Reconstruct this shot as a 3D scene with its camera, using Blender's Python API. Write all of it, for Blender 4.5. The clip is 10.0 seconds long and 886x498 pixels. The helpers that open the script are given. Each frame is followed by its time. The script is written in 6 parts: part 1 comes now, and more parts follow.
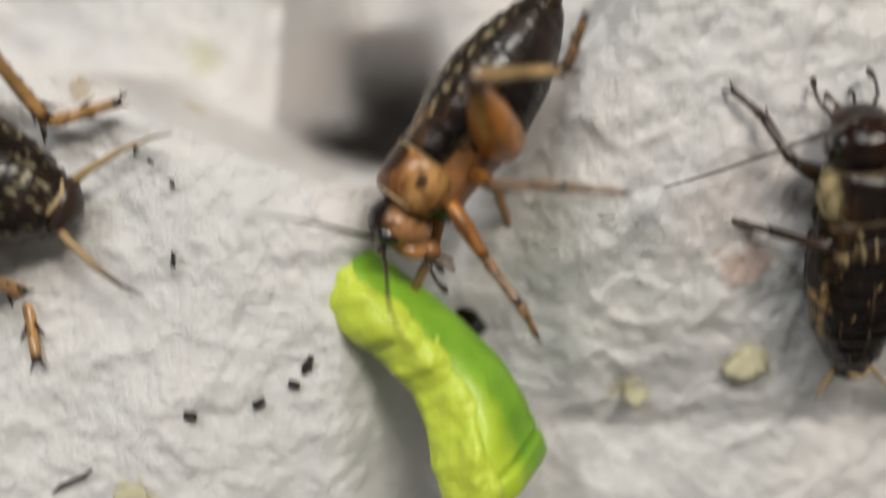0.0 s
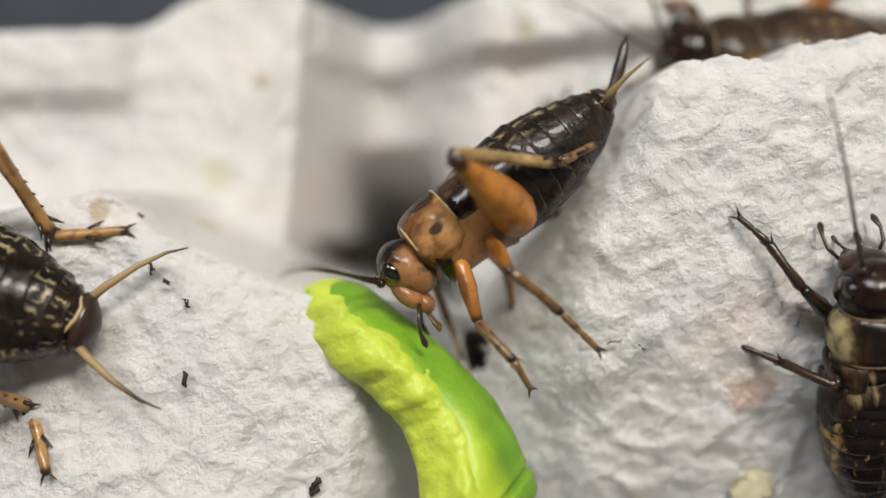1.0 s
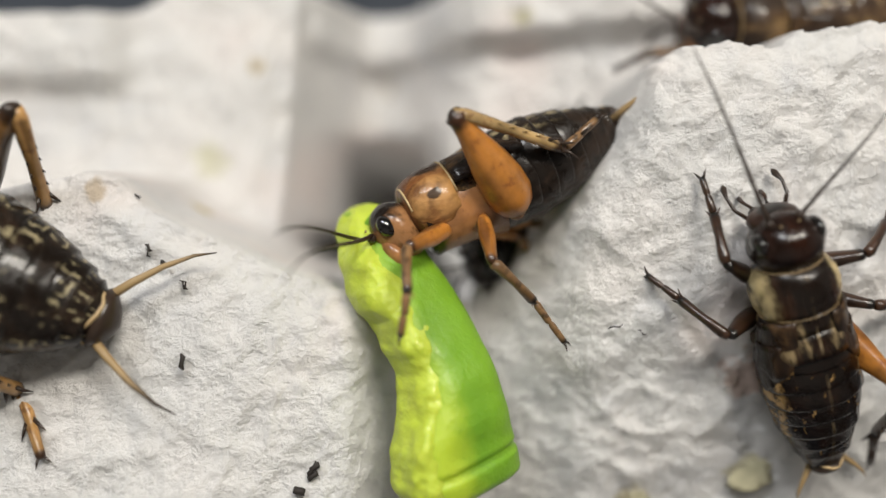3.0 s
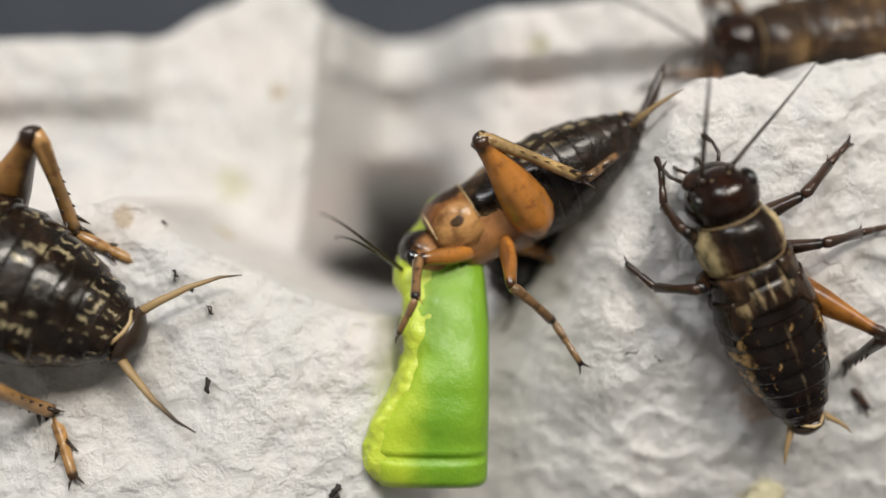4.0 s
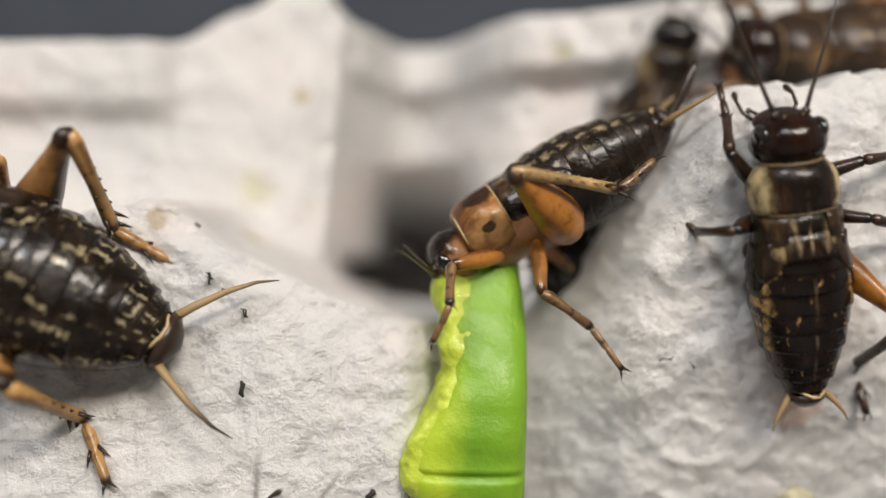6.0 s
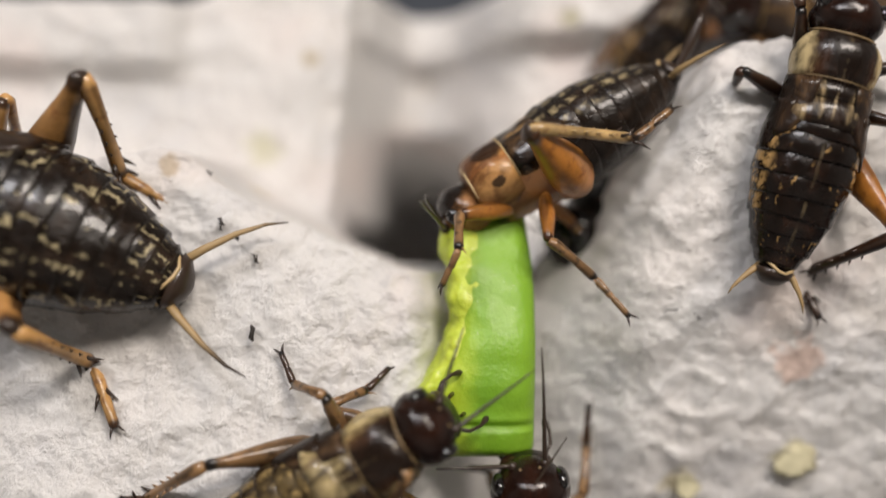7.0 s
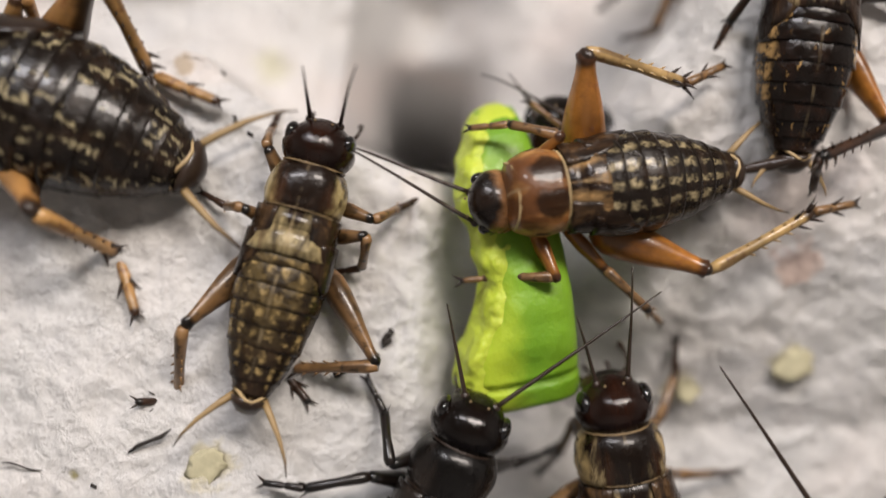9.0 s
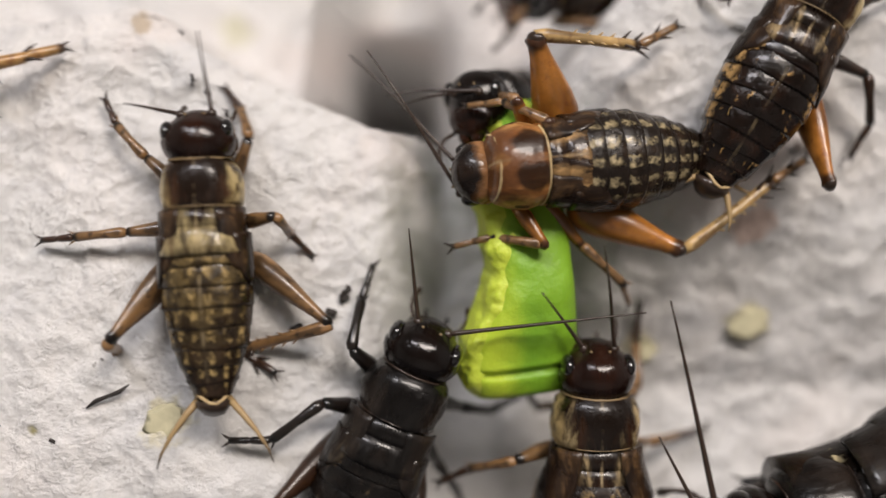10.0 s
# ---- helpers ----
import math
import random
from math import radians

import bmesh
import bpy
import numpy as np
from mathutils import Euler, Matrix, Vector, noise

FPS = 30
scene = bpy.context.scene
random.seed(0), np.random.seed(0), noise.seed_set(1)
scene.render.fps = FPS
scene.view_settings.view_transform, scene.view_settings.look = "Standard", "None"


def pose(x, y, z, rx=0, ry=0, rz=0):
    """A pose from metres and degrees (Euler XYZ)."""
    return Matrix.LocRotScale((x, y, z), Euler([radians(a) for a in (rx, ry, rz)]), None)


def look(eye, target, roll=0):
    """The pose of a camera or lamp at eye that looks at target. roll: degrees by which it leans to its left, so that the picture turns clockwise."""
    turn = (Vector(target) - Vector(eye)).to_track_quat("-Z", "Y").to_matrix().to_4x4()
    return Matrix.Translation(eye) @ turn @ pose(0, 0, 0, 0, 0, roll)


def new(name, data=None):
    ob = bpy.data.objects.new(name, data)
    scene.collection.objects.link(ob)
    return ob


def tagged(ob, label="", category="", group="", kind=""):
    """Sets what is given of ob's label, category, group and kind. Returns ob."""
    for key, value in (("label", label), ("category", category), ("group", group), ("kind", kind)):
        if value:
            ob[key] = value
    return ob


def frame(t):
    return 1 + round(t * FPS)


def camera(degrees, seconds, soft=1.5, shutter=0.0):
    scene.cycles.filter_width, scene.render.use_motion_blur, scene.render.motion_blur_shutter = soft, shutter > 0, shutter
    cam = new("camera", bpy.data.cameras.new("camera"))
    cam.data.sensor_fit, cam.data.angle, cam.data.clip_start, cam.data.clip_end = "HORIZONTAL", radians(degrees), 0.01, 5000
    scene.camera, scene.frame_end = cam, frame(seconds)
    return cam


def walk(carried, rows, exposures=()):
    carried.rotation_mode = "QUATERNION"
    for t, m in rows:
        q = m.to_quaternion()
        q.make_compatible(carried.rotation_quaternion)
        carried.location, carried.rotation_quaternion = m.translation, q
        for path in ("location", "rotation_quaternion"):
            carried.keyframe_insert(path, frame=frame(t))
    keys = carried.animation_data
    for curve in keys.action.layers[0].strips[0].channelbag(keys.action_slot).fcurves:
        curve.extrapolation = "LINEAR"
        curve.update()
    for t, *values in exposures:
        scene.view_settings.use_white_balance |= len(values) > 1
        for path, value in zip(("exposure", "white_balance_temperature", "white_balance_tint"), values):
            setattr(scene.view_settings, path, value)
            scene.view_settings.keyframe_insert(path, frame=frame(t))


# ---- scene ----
CM = 0.01
LEAN_POSE = pose(0, 0, 0, 35, 0, 0)   # the egg tray leans back by 35 degrees


def tray(u, v, w):
    """A place in the tray's own frame, centimetres."""
    return LEAN_POSE @ Vector((u * CM, v * CM, w * CM))


def aim(place, ahead, up):
    """A pose in the tray's frame: x along ahead, z along up."""
    x = Vector(ahead).normalized()
    y = Vector(up).cross(x).normalized()
    z = x.cross(y)
    m = Matrix((x, y, z)).transposed().to_4x4()
    m.translation = Vector(place) * CM
    return LEAN_POSE @ m


cam = camera(50.0, 10.0, soft=1.5, shutter=0.5)
cam.data.dof.use_dof = True
cam.data.dof.focus_distance = 0.0675
cam.data.dof.aperture_fstop = 8.0
PATH = [
    (0, 0.8061, 0.0034, 6.7587, -6.693, 2.335, -1.727),
    (0.2, 0.8593, 0.4473, 6.8309, -5.810, 2.581, -1.534),
    (0.5, 0.6754, 0.0819, 6.8561, -1.494, 1.655, -1.089),
    (1, 0.6712, 0.1934, 6.8711, -0.774, 1.800, -1.000),
    (1.5, 0.7375, 0.2459, 6.8590, -0.055, 1.676, -0.989),
    (2, 0.7504, 0.0968, 6.7970, 0.490, 1.415, -0.906),
    (2.5, 0.5825, 0.0337, 6.8121, -0.036, 0.599, -0.672),
    (2.7, 0.5427, 0.0208, 6.8135, -0.281, 0.349, -0.618),
    (3.8, 0.4189, 0.1964, 6.9550, -0.805, 0.940, -0.275),
    (4, 0.4029, 0.1736, 6.9830, 0.072, 0.852, -0.290),
    (4.5, 0.1983, 0.0355, 6.9730, 0.578, 0.551, -0.113),
    (5, 0.0001, 0.0002, 6.9998, 0.265, 0.331, 0.023),
    (5.5, 0.0842, 0.0801, 6.9674, 0.170, 0.622, 0.004),
    (5.7, 0.0660, 0.1344, 6.9655, 0.358, 0.368, -0.013),
    (6.8, -0.1105, -0.1338, 7.0249, 1.151, -1.129, 0.691),
    (7, -0.0887, -0.2955, 7.0334, 1.070, -0.485, 0.766),
    (7.5, -0.2044, -0.4074, 7.0787, 0.524, -0.617, 0.934),
    (8, -0.2807, -0.4413, 7.1343, 0.154, -0.621, 1.050),
    (8.5, -0.2817, -0.5082, 7.1883, -0.131, -0.862, 1.128),
    (9, -0.2241, -0.9102, 7.1758, -0.100, -1.049, 1.230),
    (9.5, -0.2105, -1.2242, 7.2132, 0.288, -1.599, 1.072),
    (10, 0.0228, -1.1249, 7.2462, -0.905, -1.703, 1.110),
]
walk(cam, [(t, LEAN_POSE @ pose(x * CM, y * CM, z * CM, rx, ry, rz)) for t, x, y, z, rx, ry, rz in PATH],
     exposures=[(0, -0.42, 6600, 8), (0.35, -0.26, 6600, 8), (5.5, -0.24, 6700, 10), (7.0, -0.25, 6800, 14), (10, -0.20, 6700, 15)])

# ---- light ----
world = bpy.data.worlds.new("world")
scene.world = world
world.use_nodes = True
world.node_tree.nodes["Background"].inputs[0].default_value = (0.9, 0.95, 1.0, 1)
world.node_tree.nodes["Background"].inputs[1].default_value = 0.03


def lamp(name, place, target, width, length, watts, tint):
    data = bpy.data.lights.new(name, "AREA")
    data.shape, data.size, data.size_y, data.energy, data.color = "RECTANGLE", width, length, watts, tint
    ob = new(name, data)
    ob.matrix_world = look(place, target)
    return ob


lamp("ceiling_lamp", (0.17, 0.02, 0.525), (0, 0, 0), 0.11, 0.24, 3.6, (1.0, 0.945, 0.87))
lamp("ceiling_lamp", (-0.17, 0.07, 0.51), (0, 0, 0), 0.08, 0.21, 1.9, (0.94, 0.96, 1.0))


# ---- the egg tray's shape ----
LIP_U = (-7, -4, -3, -2.46, -2.2, -1.95, -1.72, -1.27, -0.95, -0.65, -0.35, 0, 0.35, 0.65, 0.8, 1.0, 1.22, 1.5, 1.74, 1.83, 1.95, 2.13, 2.61, 2.87, 3.1, 3.7, 7)
LIP_V = (0.3, 0.35, 0.42, 0.51, 0.58, 0.5, 0.3, 0.07, -0.06, -0.19, -0.31, -0.34, -0.48, -0.5, -0.27, 0.02, 0.22, 0.6, 0.9, 1.1, 1.27, 1.4, 1.48, 1.41, 1.55, 1.62, 1.6)
TABLE = -6.4
LEAN = 35.0


def step(a, b, x):
    t = np.clip((x - a) / (b - a), 0, 1)
    return t * t * (3 - 2 * t)


def tray_height(u, v):
    """Height of the egg tray's skin over its own plane, in centimetres."""
    lip = np.interp(u, LIP_U, LIP_V) + 0.010 * np.sin(9 * u)
    lip = lip + step(1.6, 2.0, u) * (0.012 * np.sin(23 * u) + 0.008 * np.sin(57 * u + 1))
    # the two near peaks with the valley between them
    depth = 0.85 + 0.25 * step(-0.9, -2.4, v)
    near = 0.05 - depth * (1 - step(0.12, 1.15, np.where(u < 0.42, 1.6 * (0.42 - u), (u - 0.42) * 0.98 - 0.08)))
    near = near - 0.09 * step(0.6, 1.6, u) * np.minimum(np.maximum(0, 0.8 - v), 3.2) ** 2
    near = near - 0.06 * np.maximum(0, np.abs(u) - 2.2) ** 2
    near = near + 0.12 * step(-0.2, -1.4, u) * np.clip(-v, 0, 3)
    inside = lip - v
    side = step(0.45, 0.7, u) * (1 - step(1.75, 2.05, u))
    near = near - 0.12 * (1 - step(0, 0.3, inside)) - 0.30 * side * (1 - step(0, 0.75, inside))
    # the cup behind them
    fold = -1.05 + 0.07 * (v - 1)
    d = u - fold
    far = -2.0 - 0.13 * (v - 0.3) - 0.1 * step(-0.3, 0, d)
    far = far - 1.7 * np.clip(d / 0.55, 0, 1) ** 0.75 + 1.5 * step(0.75, 1.9, d) + 0.6 * step(2.0, 3.4, d)
    far = far - 5.6 * step(-0.95, -0.58, u) * (1 - step(0.1, 0.5, u)) * step(1.3, 0.0, v)
    left = 1 - step(-2.75, -2.45, u)
    far = far + 0.28 * left * step(1.4, 1.7, v) + 0.35 * step(0, 0.2, d) * step(1.8, 2.1, v)
    w = near + (far - near) * step(0, 0.13, -inside)
    # the outer rim bends down to the table
    rim = 2.2 + 0.38 * step(-2.7, -1.9, u) + 0.25 * step(-1.9, -1.5, u) * (1 - step(-1.15, -0.95, u)) - 0.05 * step(-0.95, -0.8, u)
    down = np.maximum.reduce([step(0, 0.35, v - rim), step(0, 0.8, -6.0 - v), step(0, 0.8, np.abs(u) - 7.0)])
    floor = (TABLE + 0.1 - v * math.sin(math.radians(LEAN))) / math.cos(math.radians(LEAN))
    w = np.maximum(w, floor + 0.15)
    return w + (floor - w) * down


# ---- materials ----
class Nodes:
    def __init__(self, name):
        self.m = bpy.data.materials.new(name)
        self.m.use_nodes = True
        self.t = self.m.node_tree
        self.bsdf = self.t.nodes["Principled BSDF"]
        self.coord = self.t.nodes.new("ShaderNodeTexCoord").outputs["Object"]

    def node(self, kind, **inputs):
        n = self.t.nodes.new(kind)
        for k, v in inputs.items():
            self.plug(n.inputs[k.replace("_", " ")], v)
        return n

    def plug(self, socket, v):
        if isinstance(v, bpy.types.NodeSocket):
            self.t.links.new(v, socket)
        else:
            socket.default_value = v

    def noise(self, scale, detail=4.0, rough=0.55, vector=None, distort=0.0):
        n = self.node("ShaderNodeTexNoise", Scale=scale, Detail=detail, Roughness=rough, Distortion=distort)
        self.t.links.new(vector or self.coord, n.inputs["Vector"])
        return n.outputs["Fac"]

    def math(self, op, a, b=0.0, c=0.0):
        n = self.t.nodes.new("ShaderNodeMath")
        n.operation = op
        for i, v in enumerate((a, b, c)):
            self.plug(n.inputs[i], v)
        return n.outputs[0]

    def ramp(self, fac, lo, hi):
        n = self.t.nodes.new("ShaderNodeMapRange")
        n.interpolation_type = "SMOOTHSTEP"
        for i, v in enumerate((fac, lo, hi)):
            self.plug(n.inputs[i], v)
        return n.outputs[0]

    def mix(self, fac, a, b):
        n = self.t.nodes.new("ShaderNodeMix")
        n.data_type = "RGBA"
        for i, v in ((0, fac), (6, a), (7, b)):
            if isinstance(v, tuple) and len(v) == 3:
                v = (*v, 1.0)
            self.plug(n.inputs[i], v)
        return n.outputs[2]

    def axes(self):
        n = self.t.nodes.new("ShaderNodeSeparateXYZ")
        self.t.links.new(self.coord, n.inputs[0])
        return n.outputs

    def bump(self, height, strength, distance):
        n = self.node("ShaderNodeBump", Strength=strength, Distance=distance, Height=height)
        self.t.links.new(n.outputs[0], self.bsdf.inputs["Normal"])

    def done(self, color, rough, coat=0.0, subsurface=0.0):
        if isinstance(color, tuple):
            color = (*color[:3], 1.0)
        self.plug(self.bsdf.inputs["Base Color"], color)
        self.plug(self.bsdf.inputs["Roughness"], rough)
        self.bsdf.inputs["Coat Weight"].default_value = coat
        self.bsdf.inputs["Coat Roughness"].default_value = 0.08
        if subsurface:
            self.bsdf.inputs["Subsurface Weight"].default_value = subsurface
            self.bsdf.inputs["Subsurface Scale"].default_value = 0.0008
            self.bsdf.inputs["Subsurface Radius"].default_value = (1.0, 0.8, 0.3)
        return self.m


def pulp_material():
    """Moulded grey-white paper pulp with fibres, pinkish patches and a few food stains."""
    n = Nodes("paper_pulp")
    big, mid, fine = n.noise(90, 3), n.noise(600, 5, 0.6), n.noise(2600, 6, 0.7)
    color = n.mix(n.ramp(big, 0.35, 0.7), (0.76, 0.75, 0.735), (0.82, 0.79, 0.765))
    color = n.mix(n.ramp(n.noise(55, 2), 0.55, 0.75), color, (0.83, 0.75, 0.715))
    color = n.mix(n.math("MULTIPLY", n.ramp(n.noise(140, 4, 0.6), 0.5, 0.7), 0.5), color, (0.70, 0.70, 0.715))
    color = n.mix(n.math("MULTIPLY", n.ramp(mid, 0.54, 0.74), 0.45), color, (0.56, 0.55, 0.545))
    color = n.mix(n.math("MULTIPLY", n.ramp(fine, 0.62, 0.78), 0.5), color, (0.42, 0.41, 0.40))
    for u, v, r, tint, amount in STAINS:
        spot = n.t.nodes.new("ShaderNodeVectorMath")
        spot.operation = "DISTANCE"
        n.t.links.new(n.coord, spot.inputs[0])
        spot.inputs[1].default_value = (u * CM, v * CM, float(tray_height(np.array(u), np.array(v))) * CM)
        far = spot.outputs["Value"]
        edge = n.math("ADD", far, n.math("MULTIPLY", n.math("SUBTRACT", n.noise(700, 3), 0.5), r * CM * 1.6))
        color = n.mix(n.math("MULTIPLY", n.ramp(edge, r * CM, r * CM * 0.45), amount), color, tint)
    n.bump(n.math("ADD", n.math("MULTIPLY", n.noise(850, 8, 0.68, distort=0.3), 1.3), n.math("MULTIPLY", fine, 0.9)), 0.85, 0.0005)
    return n.done(color, 0.92)


STAINS = [
    (-1.32, 1.73, 0.13, (0.40, 0.30, 0.14), 0.8), (-1.64, 0.33, 0.16, (0.55, 0.45, 0.18), 0.8), (-2.07, 0.45, 0.13, (0.50, 0.38, 0.24), 0.7),
    (-1.75, 0.85, 0.22, (0.68, 0.66, 0.42), 0.6), (1.2, 2.15, 0.14, (0.45, 0.42, 0.22), 0.7), (-0.2, 1.75, 0.12, (0.5, 0.42, 0.3), 0.5),
    (2.72, -1.0, 0.26, (0.60, 0.42, 0.34), 0.75), (2.81, -1.82, 0.22, (0.55, 0.50, 0.30), 0.8), (1.94, -2.05, 0.2, (0.58, 0.50, 0.28), 0.8),
    (-1.75, -2.5, 0.22, (0.66, 0.60, 0.40), 0.8), (1.95, -0.6, 0.16, (0.38, 0.38, 0.38), 0.5), (-2.7, -2.6, 0.05, (0.35, 0.3, 0.08), 0.9),
]


def chitin(name, dark, mark, amount, side=None, line=0.0, rough=0.24, scale=1500, low=None, low_at=0.0004, plates=True, lanes=2.3, flank=0.0, warm=None, fade=0.0, solid=False, band=0.0022, hem=None, spots=False, broken=0.43):
    """Glossy insect skin: a dark mottled ground, squiggly pale marks in lanes on each plate, a pale flank stripe, a thin midline."""
    n = Nodes(name)
    x, y, z = n.axes()
    wide_y = n.math("ABSOLUTE", y)
    grain = n.noise(2200, 4)
    even = n.t.nodes.new("ShaderNodeCombineXYZ")
    for k, v in enumerate((x, n.math("ADD", wide_y, n.math("MULTIPLY", y, 0.15)), z)):
        n.plug(even.inputs[k], v)
    even = even.outputs[0]
    if not plates:
        # marks of the shield run along the body
        slow = n.t.nodes.new("ShaderNodeMapping")
        slow.inputs["Scale"].default_value = (0.32, 1.0, 0.6)
        n.t.links.new(even, slow.inputs["Vector"])
        even = slow.outputs[0]
    warm = warm or tuple(c * 3.0 + 0.004 * k for c, k in zip(dark, (1.6, 0.8, 0.3)))
    color = n.mix(n.ramp(n.noise(420, 5, 0.6, even, 0.4), 0.46, 0.72), dark, warm)
    if plates:
        # hook-shaped marks in rows: one in each lane of each plate, broken and bent
        mid = n.t.nodes.new("ShaderNodeSeparateXYZ")
        n.t.links.new(n.t.nodes["Texture Coordinate"].outputs["Generated"], mid.inputs[0])
        bent = n.math("SUBTRACT", n.noise(scale * 1.1, 3, 0.6, None, 0.5), 0.5)
        bent_too = n.math("SUBTRACT", n.noise(scale * 0.8, 3, 0.6, even, 0.3), 0.5)
        lane = n.math("ADD", n.math("MULTIPLY", n.math("ARCTAN2", wide_y, n.math("ADD", z, 0.0008)), lanes), n.math("MULTIPLY", bent, 0.75))
        cell = n.math("SUBTRACT", n.math("FRACT", lane), 0.5)
        along = n.math("ADD", n.math("SUBTRACT", mid.outputs[0], 0.52), n.math("MULTIPLY", bent_too, 0.7))
        frame_d = n.math("MAXIMUM", n.math("DIVIDE", n.math("ABSOLUTE", cell), 0.30), n.math("DIVIDE", n.math("ABSOLUTE", along), 0.33))
        if solid:
            stroke = n.math("MULTIPLY", n.ramp(frame_d, 1.05, 0.45), n.ramp(n.noise(scale * 1.5, 4, 0.65), 0.36, 0.60))
        else:
            stroke = n.ramp(n.math("ABSOLUTE", n.math("SUBTRACT", frame_d, 0.80)), 0.22, 0.10)
        gap = n.ramp(n.noise(scale * 0.9, 2, 0.5), broken, broken + 0.09)
        patch = n.ramp(n.noise(scale * 0.42, 2, 0.5, even), 0.56 - 0.22 * amount, 0.64 - 0.22 * amount)
        across = n.math("SUBTRACT", 0.42, n.math("ABSOLUTE", along))
        fac = n.math("MULTIPLY", n.math("MULTIPLY", stroke, gap), n.math("MULTIPLY", patch, n.ramp(z, fade, fade + 0.0010)))
    else:
        flecks = n.noise(scale, 6, 0.68, even, 0.7)
        broad = n.noise(scale * 0.3, 3, 0.5, even)
        fac = n.ramp(n.math("ADD", flecks, n.math("MULTIPLY", n.math("SUBTRACT", broad, 0.5), 0.8)), 0.64 - 0.2 * amount, 0.76 - 0.2 * amount)
        fac = n.math("MULTIPLY", fac, n.math("ADD", 0.35, n.math("MULTIPLY", n.ramp(n.noise(scale * 2.5, 3, 0.6, even), 0.42, 0.6), 0.6)))
    pale = n.mix(n.ramp(n.noise(scale * 1.6, 3), 0.3, 0.7), tuple(c * 0.42 for c in mark), mark)
    if flank:
        # a golden-brown middle of the back that fades to black flanks and tail
        middle = n.math("MULTIPLY", n.ramp(n.math("ADD", wide_y, n.math("MULTIPLY", n.math("SUBTRACT", n.noise(350, 3), 0.5), 0.0022)), flank, flank * 0.45), n.ramp(x, -0.0088, 0.0008))
        tint = n.mix(n.noise(700, 4), tuple(c * 0.16 for c in mark), tuple(c * 0.42 for c in mark))
        color = n.mix(n.math("MULTIPLY", middle, n.math("ADD", 0.12, n.math("MULTIPLY", n.math("MULTIPLY", n.ramp(across, -0.05, 0.12), n.ramp(n.noise(1100, 4, 0.6, even, 0.6), 0.42, 0.54)), 0.75))), color, tint)
        fac = n.math("MULTIPLY", fac, n.ramp(wide_y, flank * 1.3, flank))
    color = n.mix(fac, color, pale)
    if side:
        edge_y = n.ramp(n.math("ADD", wide_y, n.math("MULTIPLY", n.math("SUBTRACT", n.noise(500, 3), 0.5), 0.0014)), band, band + 0.0005)
        tone = n.mix(n.ramp(n.noise(900, 3), 0.45, 0.75), side, tuple(c * 0.5 for c in side))
        color = n.mix(n.math("MULTIPLY", n.math("MULTIPLY", edge_y, n.ramp(z, -0.0018, -0.0004)), n.ramp(n.noise(430, 3), 0.66, 0.50)), color, tone)
    if hem:
        # golden flecks along the edges of the back
        strip = n.math("MULTIPLY", n.ramp(n.math("ADD", wide_y, n.math("MULTIPLY", n.math("SUBTRACT", n.noise(600, 3), 0.5), 0.0012)), hem, hem + 0.0005), n.ramp(z, -0.0006, 0.0002))
        color = n.mix(n.math("MULTIPLY", strip, n.math("MULTIPLY", n.ramp(across, -0.02, 0.1), n.ramp(n.noise(1300, 4, 0.65), 0.44, 0.60))), color, mark)
    if spots:
        # two black blotches on top of the shield and a small one on each side
        for sx, sy, sz, size in ((0.0046, 0.0012, 0.0026, 0.0011), (0.0050, 0.0029, 0.0005, 0.00042)):
            off = [n.math("POWER", n.math("ABSOLUTE", n.math("SUBTRACT", v, s)), 2.0) for v, s in ((n.math("MULTIPLY", x, 0.8), sx * 0.8), (wide_y, sy), (z, sz))]
            far = n.math("SQRT", n.math("ADD", off[0], n.math("ADD", off[1], off[2])))
            far = n.math("ADD", far, n.math("MULTIPLY", n.math("SUBTRACT", n.noise(700, 4), 0.5), 0.0013))
            color = n.mix(n.math("MULTIPLY", n.ramp(far, size * 1.15, size * 0.7), 0.9), color, tuple(c * 0.10 for c in dark))
    if low:
        edge = n.math("ADD", z, n.math("MULTIPLY", n.math("SUBTRACT", n.noise(600, 3), 0.5), 0.0014))
        color = n.mix(n.math("MULTIPLY", n.ramp(edge, low_at, low_at - 0.0009), n.ramp(n.noise(800, 4), 0.72, 0.48)), color, low)
    if line:
        color = n.mix(n.math("MULTIPLY", n.ramp(n.math("ADD", wide_y, n.math("MULTIPLY", n.math("SUBTRACT", n.noise(900, 2), 0.5), 0.0002)), 0.00015, 0.00006), n.math("MULTIPLY", n.ramp(n.noise(500, 3), 0.42, 0.6), line)), color, (0.40, 0.31, 0.18))
    crease = n.noise(900, 5, 0.6, even, 0.8)
    n.bump(n.math("ADD", n.math("MULTIPLY", grain, 0.6), n.math("MULTIPLY", crease, 2.2)), 0.34, 0.0002)
    n.bsdf.inputs["Specular IOR Level"].default_value = 0.22
    return n.done(color, n.math("ADD", rough, n.math("MULTIPLY", n.ramp(crease, 0.35, 0.7), 0.22)), coat=0.24)


